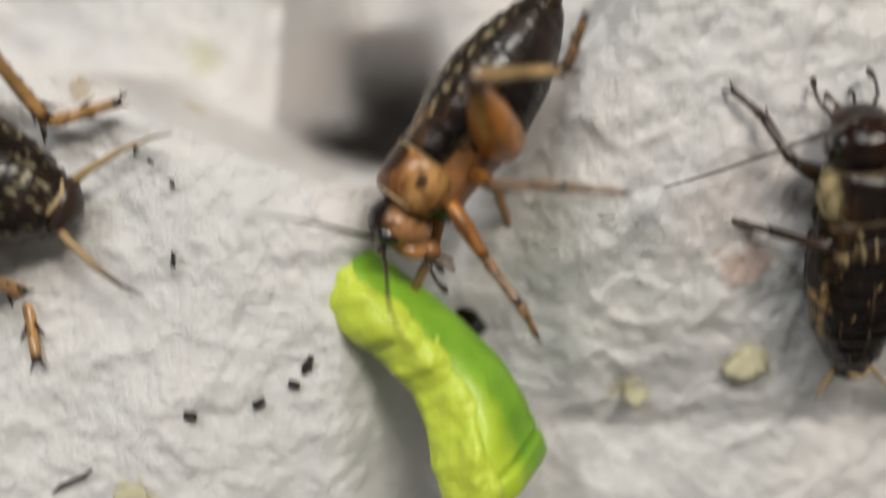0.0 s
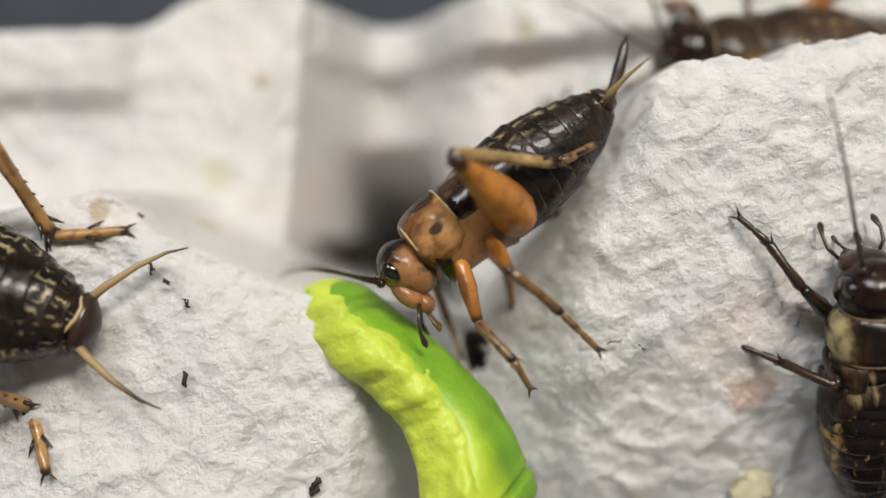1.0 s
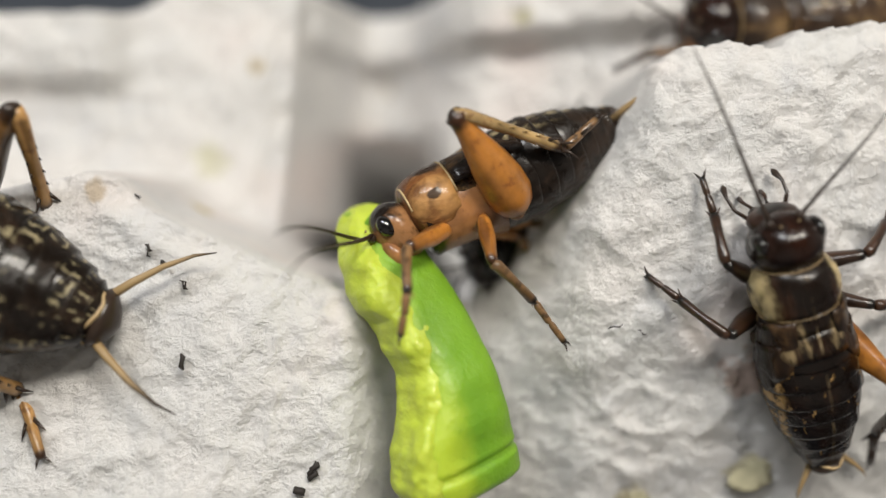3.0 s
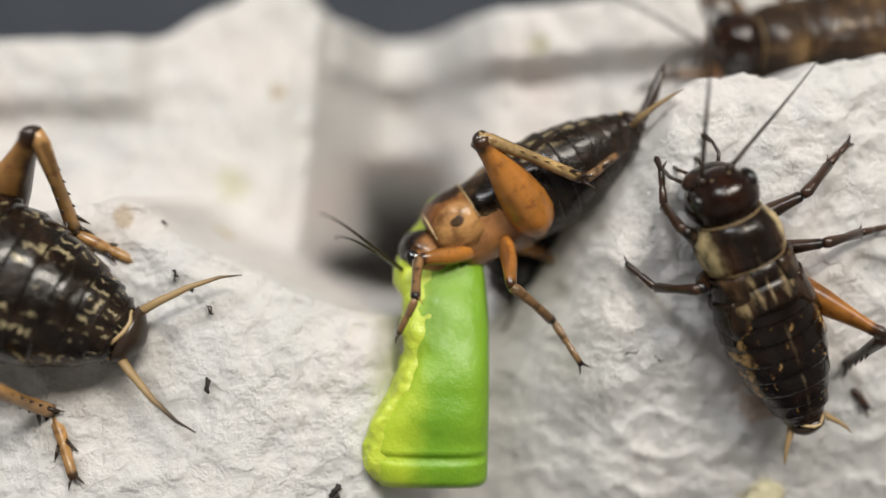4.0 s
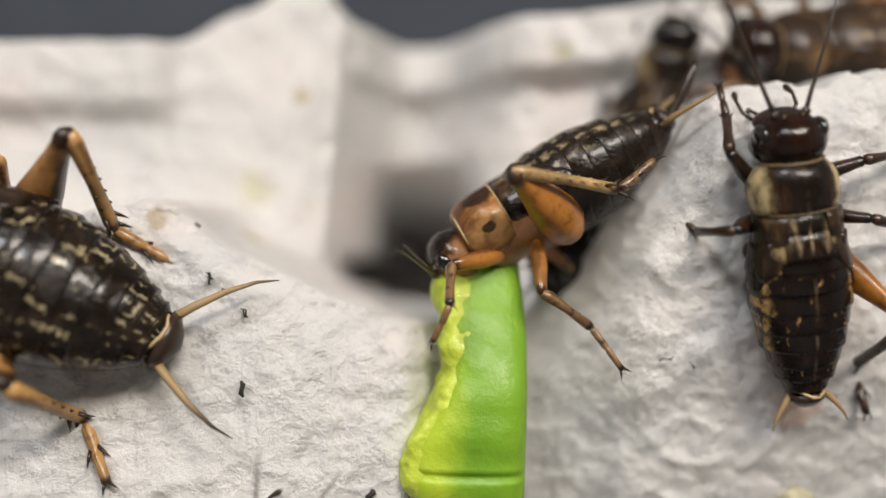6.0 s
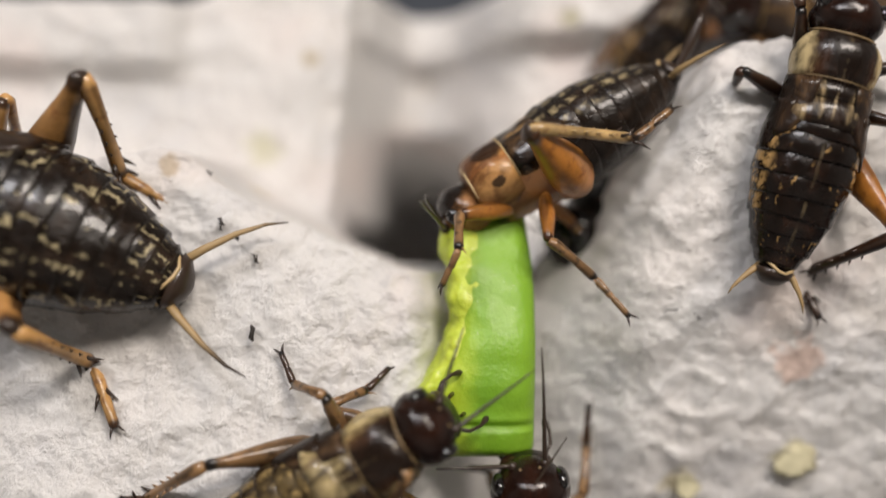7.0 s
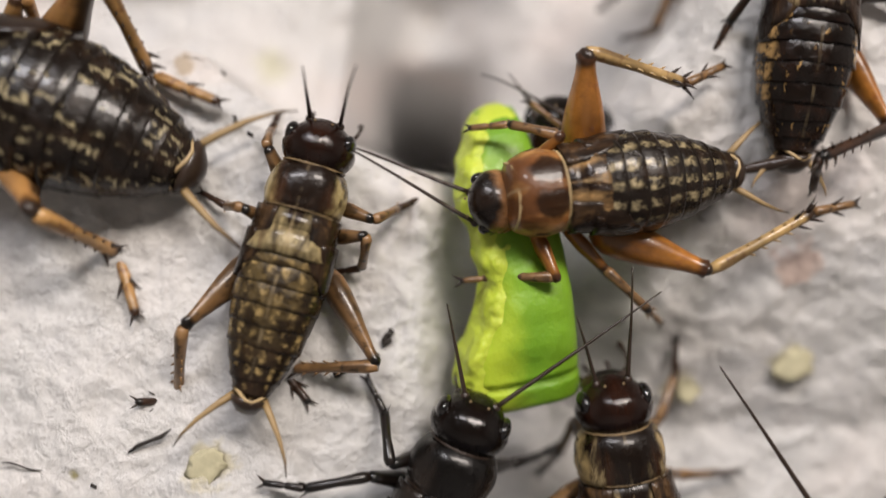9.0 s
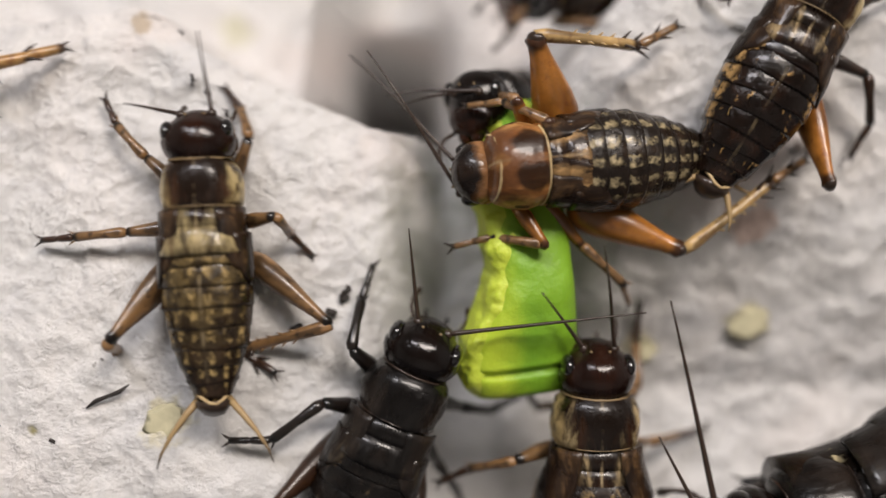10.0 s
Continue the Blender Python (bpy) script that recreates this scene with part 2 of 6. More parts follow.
def leg_skin(name, color, end, spread=0.6, streak=0.0):
    """Translucent tan or brown leg skin, darker at the joints and along the upper edge."""
    n = Nodes(name)
    along = n.t.nodes.new("ShaderNodeSeparateXYZ")
    n.t.links.new(n.t.nodes["Texture Coordinate"].outputs["Generated"], along.inputs[0])
    ax, az = along.outputs[0], along.outputs[2]
    jitter = n.math("MULTIPLY", n.math("SUBTRACT", n.noise(700, 3), 0.5), 0.12)
    tone = n.mix(n.ramp(n.noise(420, 4), 0.35, 0.68), color, tuple(c * 0.5 for c in color))
    tone = n.mix(n.math("MULTIPLY", n.ramp(n.noise(1300, 5, 0.6), 0.54, 0.70), 0.8), tone, end)
    tone = n.mix(n.math("MULTIPLY", n.ramp(n.noise(170, 2), 0.56, 0.72), spread), tone, end)
    tone = n.mix(n.ramp(n.math("ADD", ax, jitter), 0.86, 0.94), tone, tuple(c * 0.22 for c in end))
    tone = n.mix(n.math("MULTIPLY", n.ramp(n.math("ADD", az, jitter), 0.86, 0.97), 0.7), tone, tuple(c * 0.4 for c in end))
    if streak:
        # a dark red-brown streak low on the thigh, towards the knee
        lower = n.math("MULTIPLY", n.ramp(n.math("ADD", az, jitter), 0.62, 0.46), n.math("MULTIPLY", n.ramp(n.math("ADD", ax, jitter), 0.28, 0.42), n.ramp(ax, 0.88, 0.78)))
        tone = n.mix(n.math("MULTIPLY", lower, streak), tone, tuple(c * 0.12 for c in end))
    n.bump(n.noise(1800, 4), 0.3, 0.00012)
    return n.done(tone, 0.33, coat=0.2, subsurface=0.15)


def plain(name, color, rough, vary=0.25, scale=800, coat=0.0, subsurface=0.0):
    n = Nodes(name)
    tone = n.mix(n.noise(scale, 4), tuple(c * (1 - vary) for c in color), tuple(min(1, c * (1 + vary)) for c in color))
    n.bump(n.noise(scale * 2.5, 4), 0.25, 0.00012)
    return n.done(tone, rough, coat, subsurface)


PULP = pulp_material()
EYE = plain("eye_black", (0.006, 0.005, 0.005), 0.08, coat=0.6)
FRASS = plain("frass", (0.018, 0.013, 0.010), 0.7)
HORN = plain("dark_horn", (0.030, 0.018, 0.012), 0.3)
CERCUS = plain("cercus_tan", (0.42, 0.30, 0.15), 0.45)
def prong_skin():
    n = Nodes("tail_prong_tan")
    x, y, z = n.axes()
    tone = n.mix(n.noise(900, 3), (0.26, 0.17, 0.075), (0.36, 0.25, 0.12))
    tone = n.mix(n.ramp(x, -0.0118, -0.0142), tone, (0.03, 0.018, 0.01))
    n.bump(n.noise(2500, 3), 0.3, 0.0001)
    return n.done(tone, 0.5)


PRONG = prong_skin()
CRUMB = plain("crumb", (0.47, 0.435, 0.29), 0.95, 0.35, 900)
TABLE_TOP = plain("table_blue_grey", (0.035, 0.042, 0.055), 0.5, 0.3, 60)
WALL_PAINT = plain("wall_paint", (0.55, 0.54, 0.52), 0.8, 0.05, 5)

# ---- mesh helpers ----


def mesh_of(name, bm, material, smooth=True):
    data = bpy.data.meshes.new(name)
    bmesh.ops.recalc_face_normals(bm, faces=bm.faces)
    for f in bm.faces:
        f.smooth = smooth
    bm.to_mesh(data)
    bm.free()
    data.materials.append(material)
    return data


def part(name, bm, material, parent, label="", smooth=True):
    ob = new(name, mesh_of(name, bm, material, smooth))
    ob.parent = parent
    return tagged(ob, label)


def thing(name, bm, material, m, label, category, group="", kind="", smooth=True):
    ob = new(name, mesh_of(name, bm, material, smooth))
    ob.matrix_world = m
    return tagged(ob, label, category, group, kind)


def loft(rings, seg=20, bm=None, power=2.2, close=True):
    """A skin through rings (x, half width, middle z, height up, depth down[, middle y]) along x, in centimetres."""
    bm = bm or bmesh.new()
    loops = []
    for ring in rings:
        x, hw, zc, ht, hb = ring[:5]
        yc = ring[5] if len(ring) > 5 else 0.0
        loop = []
        for k in range(seg):
            a = 2 * math.pi * k / seg
            c, s = math.cos(a), math.sin(a)
            yy = hw * math.copysign(abs(c) ** (2 / power), c)
            zz = (ht if s > 0 else hb) * math.copysign(abs(s) ** (2 / power), s)
            loop.append(bm.verts.new((x * CM, (yc + yy) * CM, (zc + zz) * CM)))
        loops.append(loop)
    for a, b in zip(loops, loops[1:]):
        for k in range(seg):
            bm.faces.new((a[k], a[(k + 1) % seg], b[(k + 1) % seg], b[k]))
    if close:
        bm.faces.new(loops[0])
        bm.faces.new(loops[-1])
    return bm


def ball(center, radii, seg=18, rings=12, bm=None):
    bm = bm or bmesh.new()
    m = Matrix.Translation(Vector(center) * CM) @ Matrix.Diagonal((*[r * CM for r in radii], 1))
    bmesh.ops.create_uvsphere(bm, u_segments=seg, v_segments=rings, radius=1, matrix=m)
    return bm


def tube(points, radii, seg=8, bm=None):
    """A tapered round rod through points, centimetres."""
    bm = bm or bmesh.new()
    pts = [Vector(p) for p in points]
    loops = []
    for i, p in enumerate(pts):
        d = (pts[min(i + 1, len(pts) - 1)] - pts[max(i - 1, 0)]).normalized()
        side = d.cross(Vector((0, 0, 1)) if abs(d.z) < 0.9 else Vector((0, 1, 0))).normalized()
        over = side.cross(d)
        loops.append([bm.verts.new((p + radii[i] * (math.cos(2 * math.pi * k / seg) * side + math.sin(2 * math.pi * k / seg) * over)) * CM) for k in range(seg)])
    for a, b in zip(loops, loops[1:]):
        for k in range(seg):
            bm.faces.new((a[k], a[(k + 1) % seg], b[(k + 1) % seg], b[k]))
    bm.faces.new(loops[0])
    bm.faces.new(loops[-1])
    return bm


# ---- the egg tray and the room ----
def build_tray():
    us = np.concatenate([np.arange(-8.0, -3.9, 0.1), np.arange(-3.9, 4.3, 0.021), np.arange(4.3, 8.05, 0.1)])
    vs = np.concatenate([np.arange(-6.9, -3.3, 0.1), np.arange(-3.3, 2.9, 0.021), np.arange(2.9, 3.4, 0.05)])
    U, V = np.meshgrid(us, vs)
    W = tray_height(U, V)
    rough = np.empty(U.shape)
    for i in range(U.shape[0]):
        for j in range(U.shape[1]):
            p = Vector((U[i, j], V[i, j], W[i, j] * 0.5))
            a = noise.noise(p * 1.3) * 0.06
            b = (1 - abs(noise.noise(p * 2.4 + Vector((7, 3, 1))))) ** 4 * 0.034
            c = noise.noise(p * 3.6) * 0.042 + noise.noise(p * 8.0) * 0.022 + noise.noise(p * 19.0) * 0.008
            d = (1 - abs(noise.noise(p * 8.0 + Vector((1, 9, 4))))) ** 5 * 0.016
            rough[i, j] = a + b + c + d - 0.06
    W = W + rough
    nv, nu = U.shape
    # the deep cup widens under the torn lip of the near peaks
    past = V - np.interp(U, LIP_U, LIP_V)
    under = step(0.02, 0.08, past) * (1 - step(0.14, 0.34, past)) * step(-1.1, -0.65, U) * (1 - step(0.6, 1.0, U))
    wider = 1 + under * np.maximum(0, -W - 0.35) / 7.0
    verts = np.stack([U * wider, V * wider, W], -1).reshape(-1, 3) * CM
    k = np.arange((nv - 1) * (nu - 1))
    r, c = k // (nu - 1), k % (nu - 1)
    a = r * nu + c
    faces = np.stack([a, a + 1, a + nu + 1, a + nu], 1)
    data = bpy.data.meshes.new("egg_tray")
    data.from_pydata(verts.tolist(), [], faces.tolist())
    data.polygons.foreach_set("use_smooth", [True] * len(data.polygons))
    data.materials.append(PULP)
    ob = new("egg_tray", data)
    ob.matrix_world = LEAN_POSE
    thick = ob.modifiers.new("thickness", "SOLIDIFY")
    thick.thickness, thick.offset = 0.0012, -1
    return tagged(ob, "grey-white moulded paper pulp egg tray with wrinkled peaks and stains", "egg tray")


def box(name, lo, hi, material, kind="structure", label="", category=""):
    bm = bmesh.new()
    c = [(a + b) / 2 for a, b in zip(lo, hi)]
    d = [b - a for a, b in zip(lo, hi)]
    bmesh.ops.create_cube(bm, size=1, matrix=Matrix.Translation(c) @ Matrix.Diagonal((*d, 1)))
    return thing(name, bm, material, Matrix.Identity(4), label, category, kind=kind, smooth=False)


build_tray()
ZT = TABLE * CM
box("table_top", (-0.56, -0.56, ZT - 0.03), (0.56, 0.56, ZT), TABLE_TOP, label="dark blue-grey table top under the egg tray", category="table")
box("wall_north", (-0.56, 0.56, ZT - 0.03), (0.56, 0.58, 0.58), WALL_PAINT)
box("wall_south", (-0.56, -0.58, ZT - 0.03), (0.56, -0.56, 0.58), WALL_PAINT)
box("wall_west", (-0.58, -0.58, ZT - 0.03), (-0.56, 0.58, 0.58), WALL_PAINT)
box("wall_east", (0.56, -0.58, ZT - 0.03), (0.58, 0.58, 0.58), WALL_PAINT)
box("ceiling", (-0.58, -0.58, 0.58), (0.58, 0.58, 0.60), WALL_PAINT)

# ---- crickets ----


def radius_at(x, fat):
    """Half width of the trunk along the body."""
    return float(np.interp(x, (-1.04, -0.98, -0.85, -0.6, -0.3, 0.0, 0.2, 0.4), (0.07, 0.125, 0.205, 0.305, 0.37, 0.36, 0.31, 0.28))) * fat


def spike(name, length, radius, parent, base, ahead, material=None):
    """A small thorn on a leg; alike thorns share one mesh."""
    material = material or parent.data.materials[0]
    key = (round(length, 3), round(radius, 3), material.name)
    if key not in THORNS:
        THORNS[key] = mesh_of(name, tube([(0, 0, 0), (length * 0.5, 0, 0.006), (length, 0, 0)], [radius, radius * 0.7, radius * 0.12], 5), material)
    ob = new(name, THORNS[key])
    ob.parent = parent
    x = Vector(ahead).normalized()
    y = Vector((0, 0, 1)).cross(x).normalized()
    m = Matrix((x, y, x.cross(y))).transposed().to_4x4()
    m.translation = Vector(base) * CM
    ob.matrix_basis = m


THORNS = {}
HIPS = {"fore": (0.48, 0.16, -0.20), "mid": (0.24, 0.19, -0.23), "hind": (0.0, 0.24, -0.30)}


def build_leg(c, key, name, lengths, skins, rng, thick=1.0):
    kind = name.split("_")[0]
    femur, tibia, tarsus = lengths
    fm, tm, sm = skins
    if kind == "hind":
        prof = [(0, 0.06), (0.05, 0.098), (0.14, 0.124), (0.3, 0.125), (0.48, 0.108), (0.66, 0.08), (0.82, 0.057), (0.92, 0.05), (0.97, 0.058), (1.0, 0.03)]
        bm = loft([(femur * a, r * (1.0 if key == 'main' else 0.72) * thick, 0.012 * math.sin(math.pi * a), r * 1.12 * thick, r * 1.05 * thick) for a, r in prof], 14)
        tr, sr = 0.043, 0.031
    else:
        prof = [(0, 0.04), (0.15, 0.062), (0.45, 0.07), (0.8, 0.05), (0.95, 0.045), (1.0, 0.025)]
        bm = loft([(femur * a, r * 0.8, 0, r, r) for a, r in prof], 10)
        tr, sr = 0.036, 0.024
    made = [part(kind + "_femur", bm, fm, c)]
    if kind == "hind" and fm in (TAN, STREAKED):
        part("knee", ball((femur * 0.978, 0, 0.008), (0.046, 0.040 * thick, 0.056 * thick), 12, 8), HORN, made[0], "dark knee joint")
    bm = tube([(0, 0, 0), (tibia * 0.1, 0, 0.012), (tibia * 0.5, 0, 0.012), (tibia * 0.93, 0, 0), (tibia, 0, 0)], [tr * 0.9, tr * 1.15, tr * 0.85, tr, tr * 0.7], 9)
    shin = part(kind + "_tibia", bm, tm, c)
    made.append(shin)
    for sgn in (-1, 1):
        if kind == "hind":
            for k in range(6):
                x = tibia * (0.35 + 0.6 * k / 5)
                spike("spine", (0.032 if key == 'left' else 0.06) if k < 4 else 0.10, 0.011 if k < 4 else 0.015, shin, (x, sgn * tr * 0.6, tr * 0.4), (0.9, sgn * (0.6 + 0.2 * rng.random()), 0.45), HORN if k > 3 or key == 'left' else None)
        else:
            spike("spur", 0.08, 0.010, shin, (tibia * 0.95, sgn * tr * 0.5, 0), (0.8, sgn * 0.4, -0.2))
    bm = tube([(0, 0, 0), (tarsus * 0.08, 0, 0), (tarsus * 0.45, 0, -0.004), (tarsus * 0.5, 0, 0), (tarsus * 0.55, 0, 0), (tarsus * 0.95, 0, 0), (tarsus, 0, 0)],
              [sr * 0.7, sr * 1.2, sr * 1.05, sr * 0.7, sr, sr * 0.95, sr * 0.6], 8)
    toe = part(kind + "_tarsus", bm, sm, c)
    made.append(toe)
    for sgn in (-1, 1):
        spike("claw", 0.075, 0.012, toe, (tarsus * 0.95, sgn * sr * 0.3, 0), (0.85, sgn * 0.5, -0.05), HORN)
        if kind == "hind":
            spike("spur", 0.11, 0.015, toe, (tarsus * 0.44, sgn * sr * 0.6, 0), (0.9, sgn * 0.5, 0.1), HORN)
            spike("spur", 0.13, 0.016, shin, (tibia * 0.97, sgn * tr * 0.6, -0.01), (0.9, sgn * 0.45, -0.25), HORN)
    return made


def rumple(bm, rng, amount=0.009):
    """Small dents and uneven edges, so that no plate is a clean ring."""
    shift = Vector((rng.uniform(-9, 9), rng.uniform(-9, 9), rng.uniform(-9, 9)))
    for v in bm.verts:
        p = v.co / CM
        k = noise.noise(p * 6 + shift) + 0.5 * noise.noise(p * 15 + shift)
        out = Vector((0, p.y, p.z)).normalized()
        v.co += (out * k * amount + Vector((noise.noise(p * 5 - shift) * amount * 1.6, 0, 0))) * CM
    return bm


def flap(sgn, front_x, rear_x, middle, half, fat, hw):
    """A short wing pad lying on the flank: a thin curved lobe, rounded behind."""
    loops = []
    bm = bmesh.new()
    for i in range(9):
        k = i / 8
        x = front_x + (rear_x - front_x) * k
        r = max(radius_at(x, fat), hw * 1.08) * (1.03 + 0.02 * k)
        span = half * math.sqrt(max(0.02, 1 - max(0.0, (k - 0.35) / 0.65) ** 2.2))
        loop = []
        for lift, way in ((1.035, range(9)), (0.97, range(8, -1, -1))):
            for j in way:
                a = radians(middle + 8 * k + span * (j / 4 - 1))
                edge = 1 - 0.02 * abs(j / 4 - 1) ** 3
                loop.append(bm.verts.new((x * CM, sgn * r * lift * edge * math.sin(a) * CM, r * 0.88 * lift * edge * math.cos(a) * CM)))
        loops.append(loop)
    m = len(loops[0])
    for a, b in zip(loops, loops[1:]):
        for k in range(m):
            bm.faces.new((a[k], a[(k + 1) % m], b[(k + 1) % m], b[k]))
    bm.faces.new(loops[0])
    bm.faces.new(loops[-1])
    return bm


def cricket(key, label, scale, fat, colors, legs, antennae, bend=0.1, prong=1.0, egg_tube=False, thick=1.0, skull_size=1.0, tall=1.0, arch=None, skew=0.0, group="crickets on the tray"):
    """A wingless young cricket. x ahead, z over its back, origin between thorax and abdomen."""
    rng = random.Random(key)
    arch = arch or tall
    back, front, head, face, femur, shin, foot = colors
    rim = HORN if front is SHIELD_BLACK else PALE_RIM if front is SHIELD_TAN else RIM
    pad = SHIELD_BLACK if front is SHIELD_BLACK else PAD
    saddle = {SHIELD_DARK.name: SADDLE, SHIELD_EDGED.name: SADDLE, SHIELD_CREAM.name: SADDLE_CREAM, SHIELD_TAN.name: SADDLE_TAN}.get(front.name, front)
    c = new("cricket")
    c.scale = (scale,) * 3
    tagged(c, label, "cricket", group)
    # trunk core under the plates
    xs = [0.62, 0.45, 0.25, 0.05, -0.2, -0.5, -0.8, -0.95, -1.0]
    part("belly", loft([(x, radius_at(x, fat) * 0.93, -0.02, radius_at(x, fat) * 0.6, radius_at(x, fat) * 0.83 * tall) for x in xs], 20), back, c)
    if tall > 1.1:
        part("breast", loft([(x, radius_at(x, fat) * r, -0.03, radius_at(x, fat) * 0.5, radius_at(x, fat) * 0.86 * tall) for x, r in ((0.60, 0.8), (0.5, 0.95), (0.35, 0.97), (0.2, 0.97), (0.08, 0.9))], 20), face, c, "tan underside of the thorax")
    # back plates, each overlapping the next
    cuts = [0.10, -0.03, -0.17, -0.31, -0.45, -0.585, -0.71, -0.82, -0.91, -0.985]
    for a, b in zip(cuts, cuts[1:]):
        ra, rb = radius_at(a, fat), radius_at(b - 0.02, fat)
        rm = (ra + rb) / 2
        rows = [(a + 0.015, ra * 0.95), (a - 0.012, ra * 0.992), ((a + b) / 2, rm * 1.02), (b - 0.012, rb * 1.035), (b - 0.026, rb * 1.02), (b - 0.028, rb * 0.94)]
        part("back_plate", rumple(loft([(x, r, 0, r * 0.86 * arch, r * 0.8 * tall) for x, r in rows], 32, close=False), rng), back, c)
    part("tail_plate", loft([(-0.97, 0.15 * fat, 0, 0.13, 0.11), (-1.02, 0.13 * fat, 0, 0.11, 0.09), (-1.07, 0.07, -0.01, 0.06, 0.06), (-1.085, 0.02, -0.01, 0.02, 0.02)], 16), HORN, c)
    # thorax: the saddle-shaped shield and two plates behind it
    hw = 0.285 * (0.75 + 0.25 * fat)
    saddle_rings = [(0.69, 0.42, 0.10), (0.682, 0.62, 0.155), (0.665, 0.78, 0.20), (0.635, 0.89, 0.232), (0.60, 0.96, 0.25), (0.56, 1.02, 0.262), (0.5, 1.06, 0.27), (0.44, 1.06, 0.27), (0.39, 1.02, 0.268), (0.352, 0.99, 0.272), (0.335, 0.92, 0.25)]
    part("pronotum", rumple(loft([(x, hw * r, 0, up, up * 0.86) for x, r, up in saddle_rings], 40), rng, 0.014), front, c)
    hem = [(0.343, hw * 0.985 * math.cos(k * math.pi / 12), 0.270 * abs(math.sin(k * math.pi / 12)) ** 0.91 + 0.002) for k in range(13)]
    part("shield_rim", tube(hem, [0.0075 if rim is PALE_RIM else 0.0045] * 13, 6), rim, c, "thin hind rim of the neck shield")
    part("thorax_plate", rumple(loft([(0.35, hw * 0.9, 0, 0.245, 0.2), (0.27, hw * 0.98, 0, 0.262, 0.2), (0.215, hw * 1.02, 0, 0.270, 0.2), (0.205, hw * 0.96, 0, 0.25, 0.2)], 32), rng), saddle, c)
    part("thorax_plate", rumple(loft([(0.23, hw * 0.97, 0, 0.255, 0.2), (0.15, hw * 1.07, 0, 0.28, 0.2), (0.085, hw * 1.13, 0, 0.290, 0.2), (0.03, hw * 1.17, 0, 0.295, 0.2), (0.015, hw * 1.08, 0, 0.26, 0.2)], 32), rng), saddle, c)
    for sgn in (-1, 1):
        part("wing_pad", flap(sgn, 0.33, -0.10, 50, 27, fat, hw), pad, c, "short dark wing pad")
        part("wing_pad", flap(sgn, 0.16, -0.19, 66, 20, fat, hw * 1.05), pad, c, "short dark hind wing pad")
    for kind, (hx, hy, hz) in HIPS.items():
        for sgn in (-1, 1):
            part("coxa", ball((hx + 0.02, sgn * hy * 0.88, hz + 0.05 - 0.06 * (tall - 1)), (0.075, 0.06, 0.09), 12, 8), face if tall > 1.1 else shin, c)
    # head
    skull = ball((0, 0, 0), (1, 1, 1), 26, 18)
    for v in skull.verts:
        x, y, z = v.co / CM * skull_size
        dent = 1 + 0.03 * noise.noise(Vector((x, abs(y), z)) * 2.2) - 0.03 * math.exp(-(y / 0.12) ** 2) * max(0, x)
        v.co = Vector((0.80 + x * dent * (0.20 if x < 0 else 0.215 - 0.03 * max(z, 0)), y * dent * (0.255 - 0.045 * max(x, 0)), 0.02 + z * dent * (0.23 if z > 0 else 0.30))) * CM
    h = part("head", skull, head, c)
    part("face_plate", ball((0.93, 0, -0.12), (0.085, 0.18, 0.15), 16, 10), face, h, "tan face plate")
    for sgn in (-1, 1):
        part("jaw", ball((0.915, sgn * 0.05, -0.25), (0.06, 0.06, 0.08), 12, 8), face, h, "tan jaw")
    collar = tube([(0.668 + 0.006 * math.cos(k * 0.63), hw * 0.80 * math.cos(k * math.pi / 9), 0.205 * math.sin(k * math.pi / 9) + 0.005) for k in range(10)], [0.008] * 10, 6)
    part("neck_rim", collar, rim, c, "thin rim behind the head")
    for sgn in (-1, 1):
        part("eye", ball((0.862, sgn * 0.196 * skull_size, 0.06), (0.078 * skull_size ** 1.6, 0.052, 0.105 * skull_size ** 1.6), 16, 12), EYE, h, "shiny black eye")
        part("antenna_base", ball((0.98, sgn * 0.105, 0.07), (0.034, 0.034, 0.034), 10, 8), HORN, h)
        part("ocellus", ball((0.972, sgn * 0.062, 0.135), (0.010, 0.011, 0.010), 8, 6), RIM, h, "tiny pale eyespot")
        palp = tube([(0.93, sgn * 0.13, -0.22), (1.0, sgn * 0.19, -0.27), (1.07, sgn * 0.20, -0.34), (1.11, sgn * 0.185, -0.41), (1.125, sgn * 0.18, -0.435)], [0.015, 0.014, 0.012, 0.025, 0.012], 7)
        part("palp", palp, HORN, h, "dark club-tipped feeler beside the mouth")
        palp = tube([(0.95, sgn * 0.05, -0.30), (0.98, sgn * 0.08, -0.38), (0.99, sgn * 0.08, -0.45)], [0.014, 0.013, 0.018], 6)
        part("palp", palp, foot, h)
        reach = [(0.0, 0.0, 0.0), (0.14, 0.124, 0.05), (0.32, 0.264, 0.08), (0.5, 0.372, 0.09), (0.64, 0.419, 0.09)]
        turned = [(-p * math.cos(skew) + sgn * q * math.sin(skew), p * math.sin(skew) + sgn * q * math.cos(skew), r) for p, q, r in reach]
        rod = tube([(-0.96 + prong * p, sgn * 0.10 + prong * q, prong * r) for p, q, r in turned], [0.028, 0.024, 0.017, 0.010, 0.003], 8)
        part("cercus", rod, PRONG, c, "tan tapering tail prong")
    if egg_tube:
        part("ovipositor", tube([(-0.98, 0, -0.03), (-1.10, 0, 0.02), (-1.24, 0, 0.11), (-1.38, 0, 0.22), (-1.44, 0, 0.27)], [0.04, 0.034, 0.046, 0.03, 0.004], 8), HORN, c, "dark needle-like egg tube")
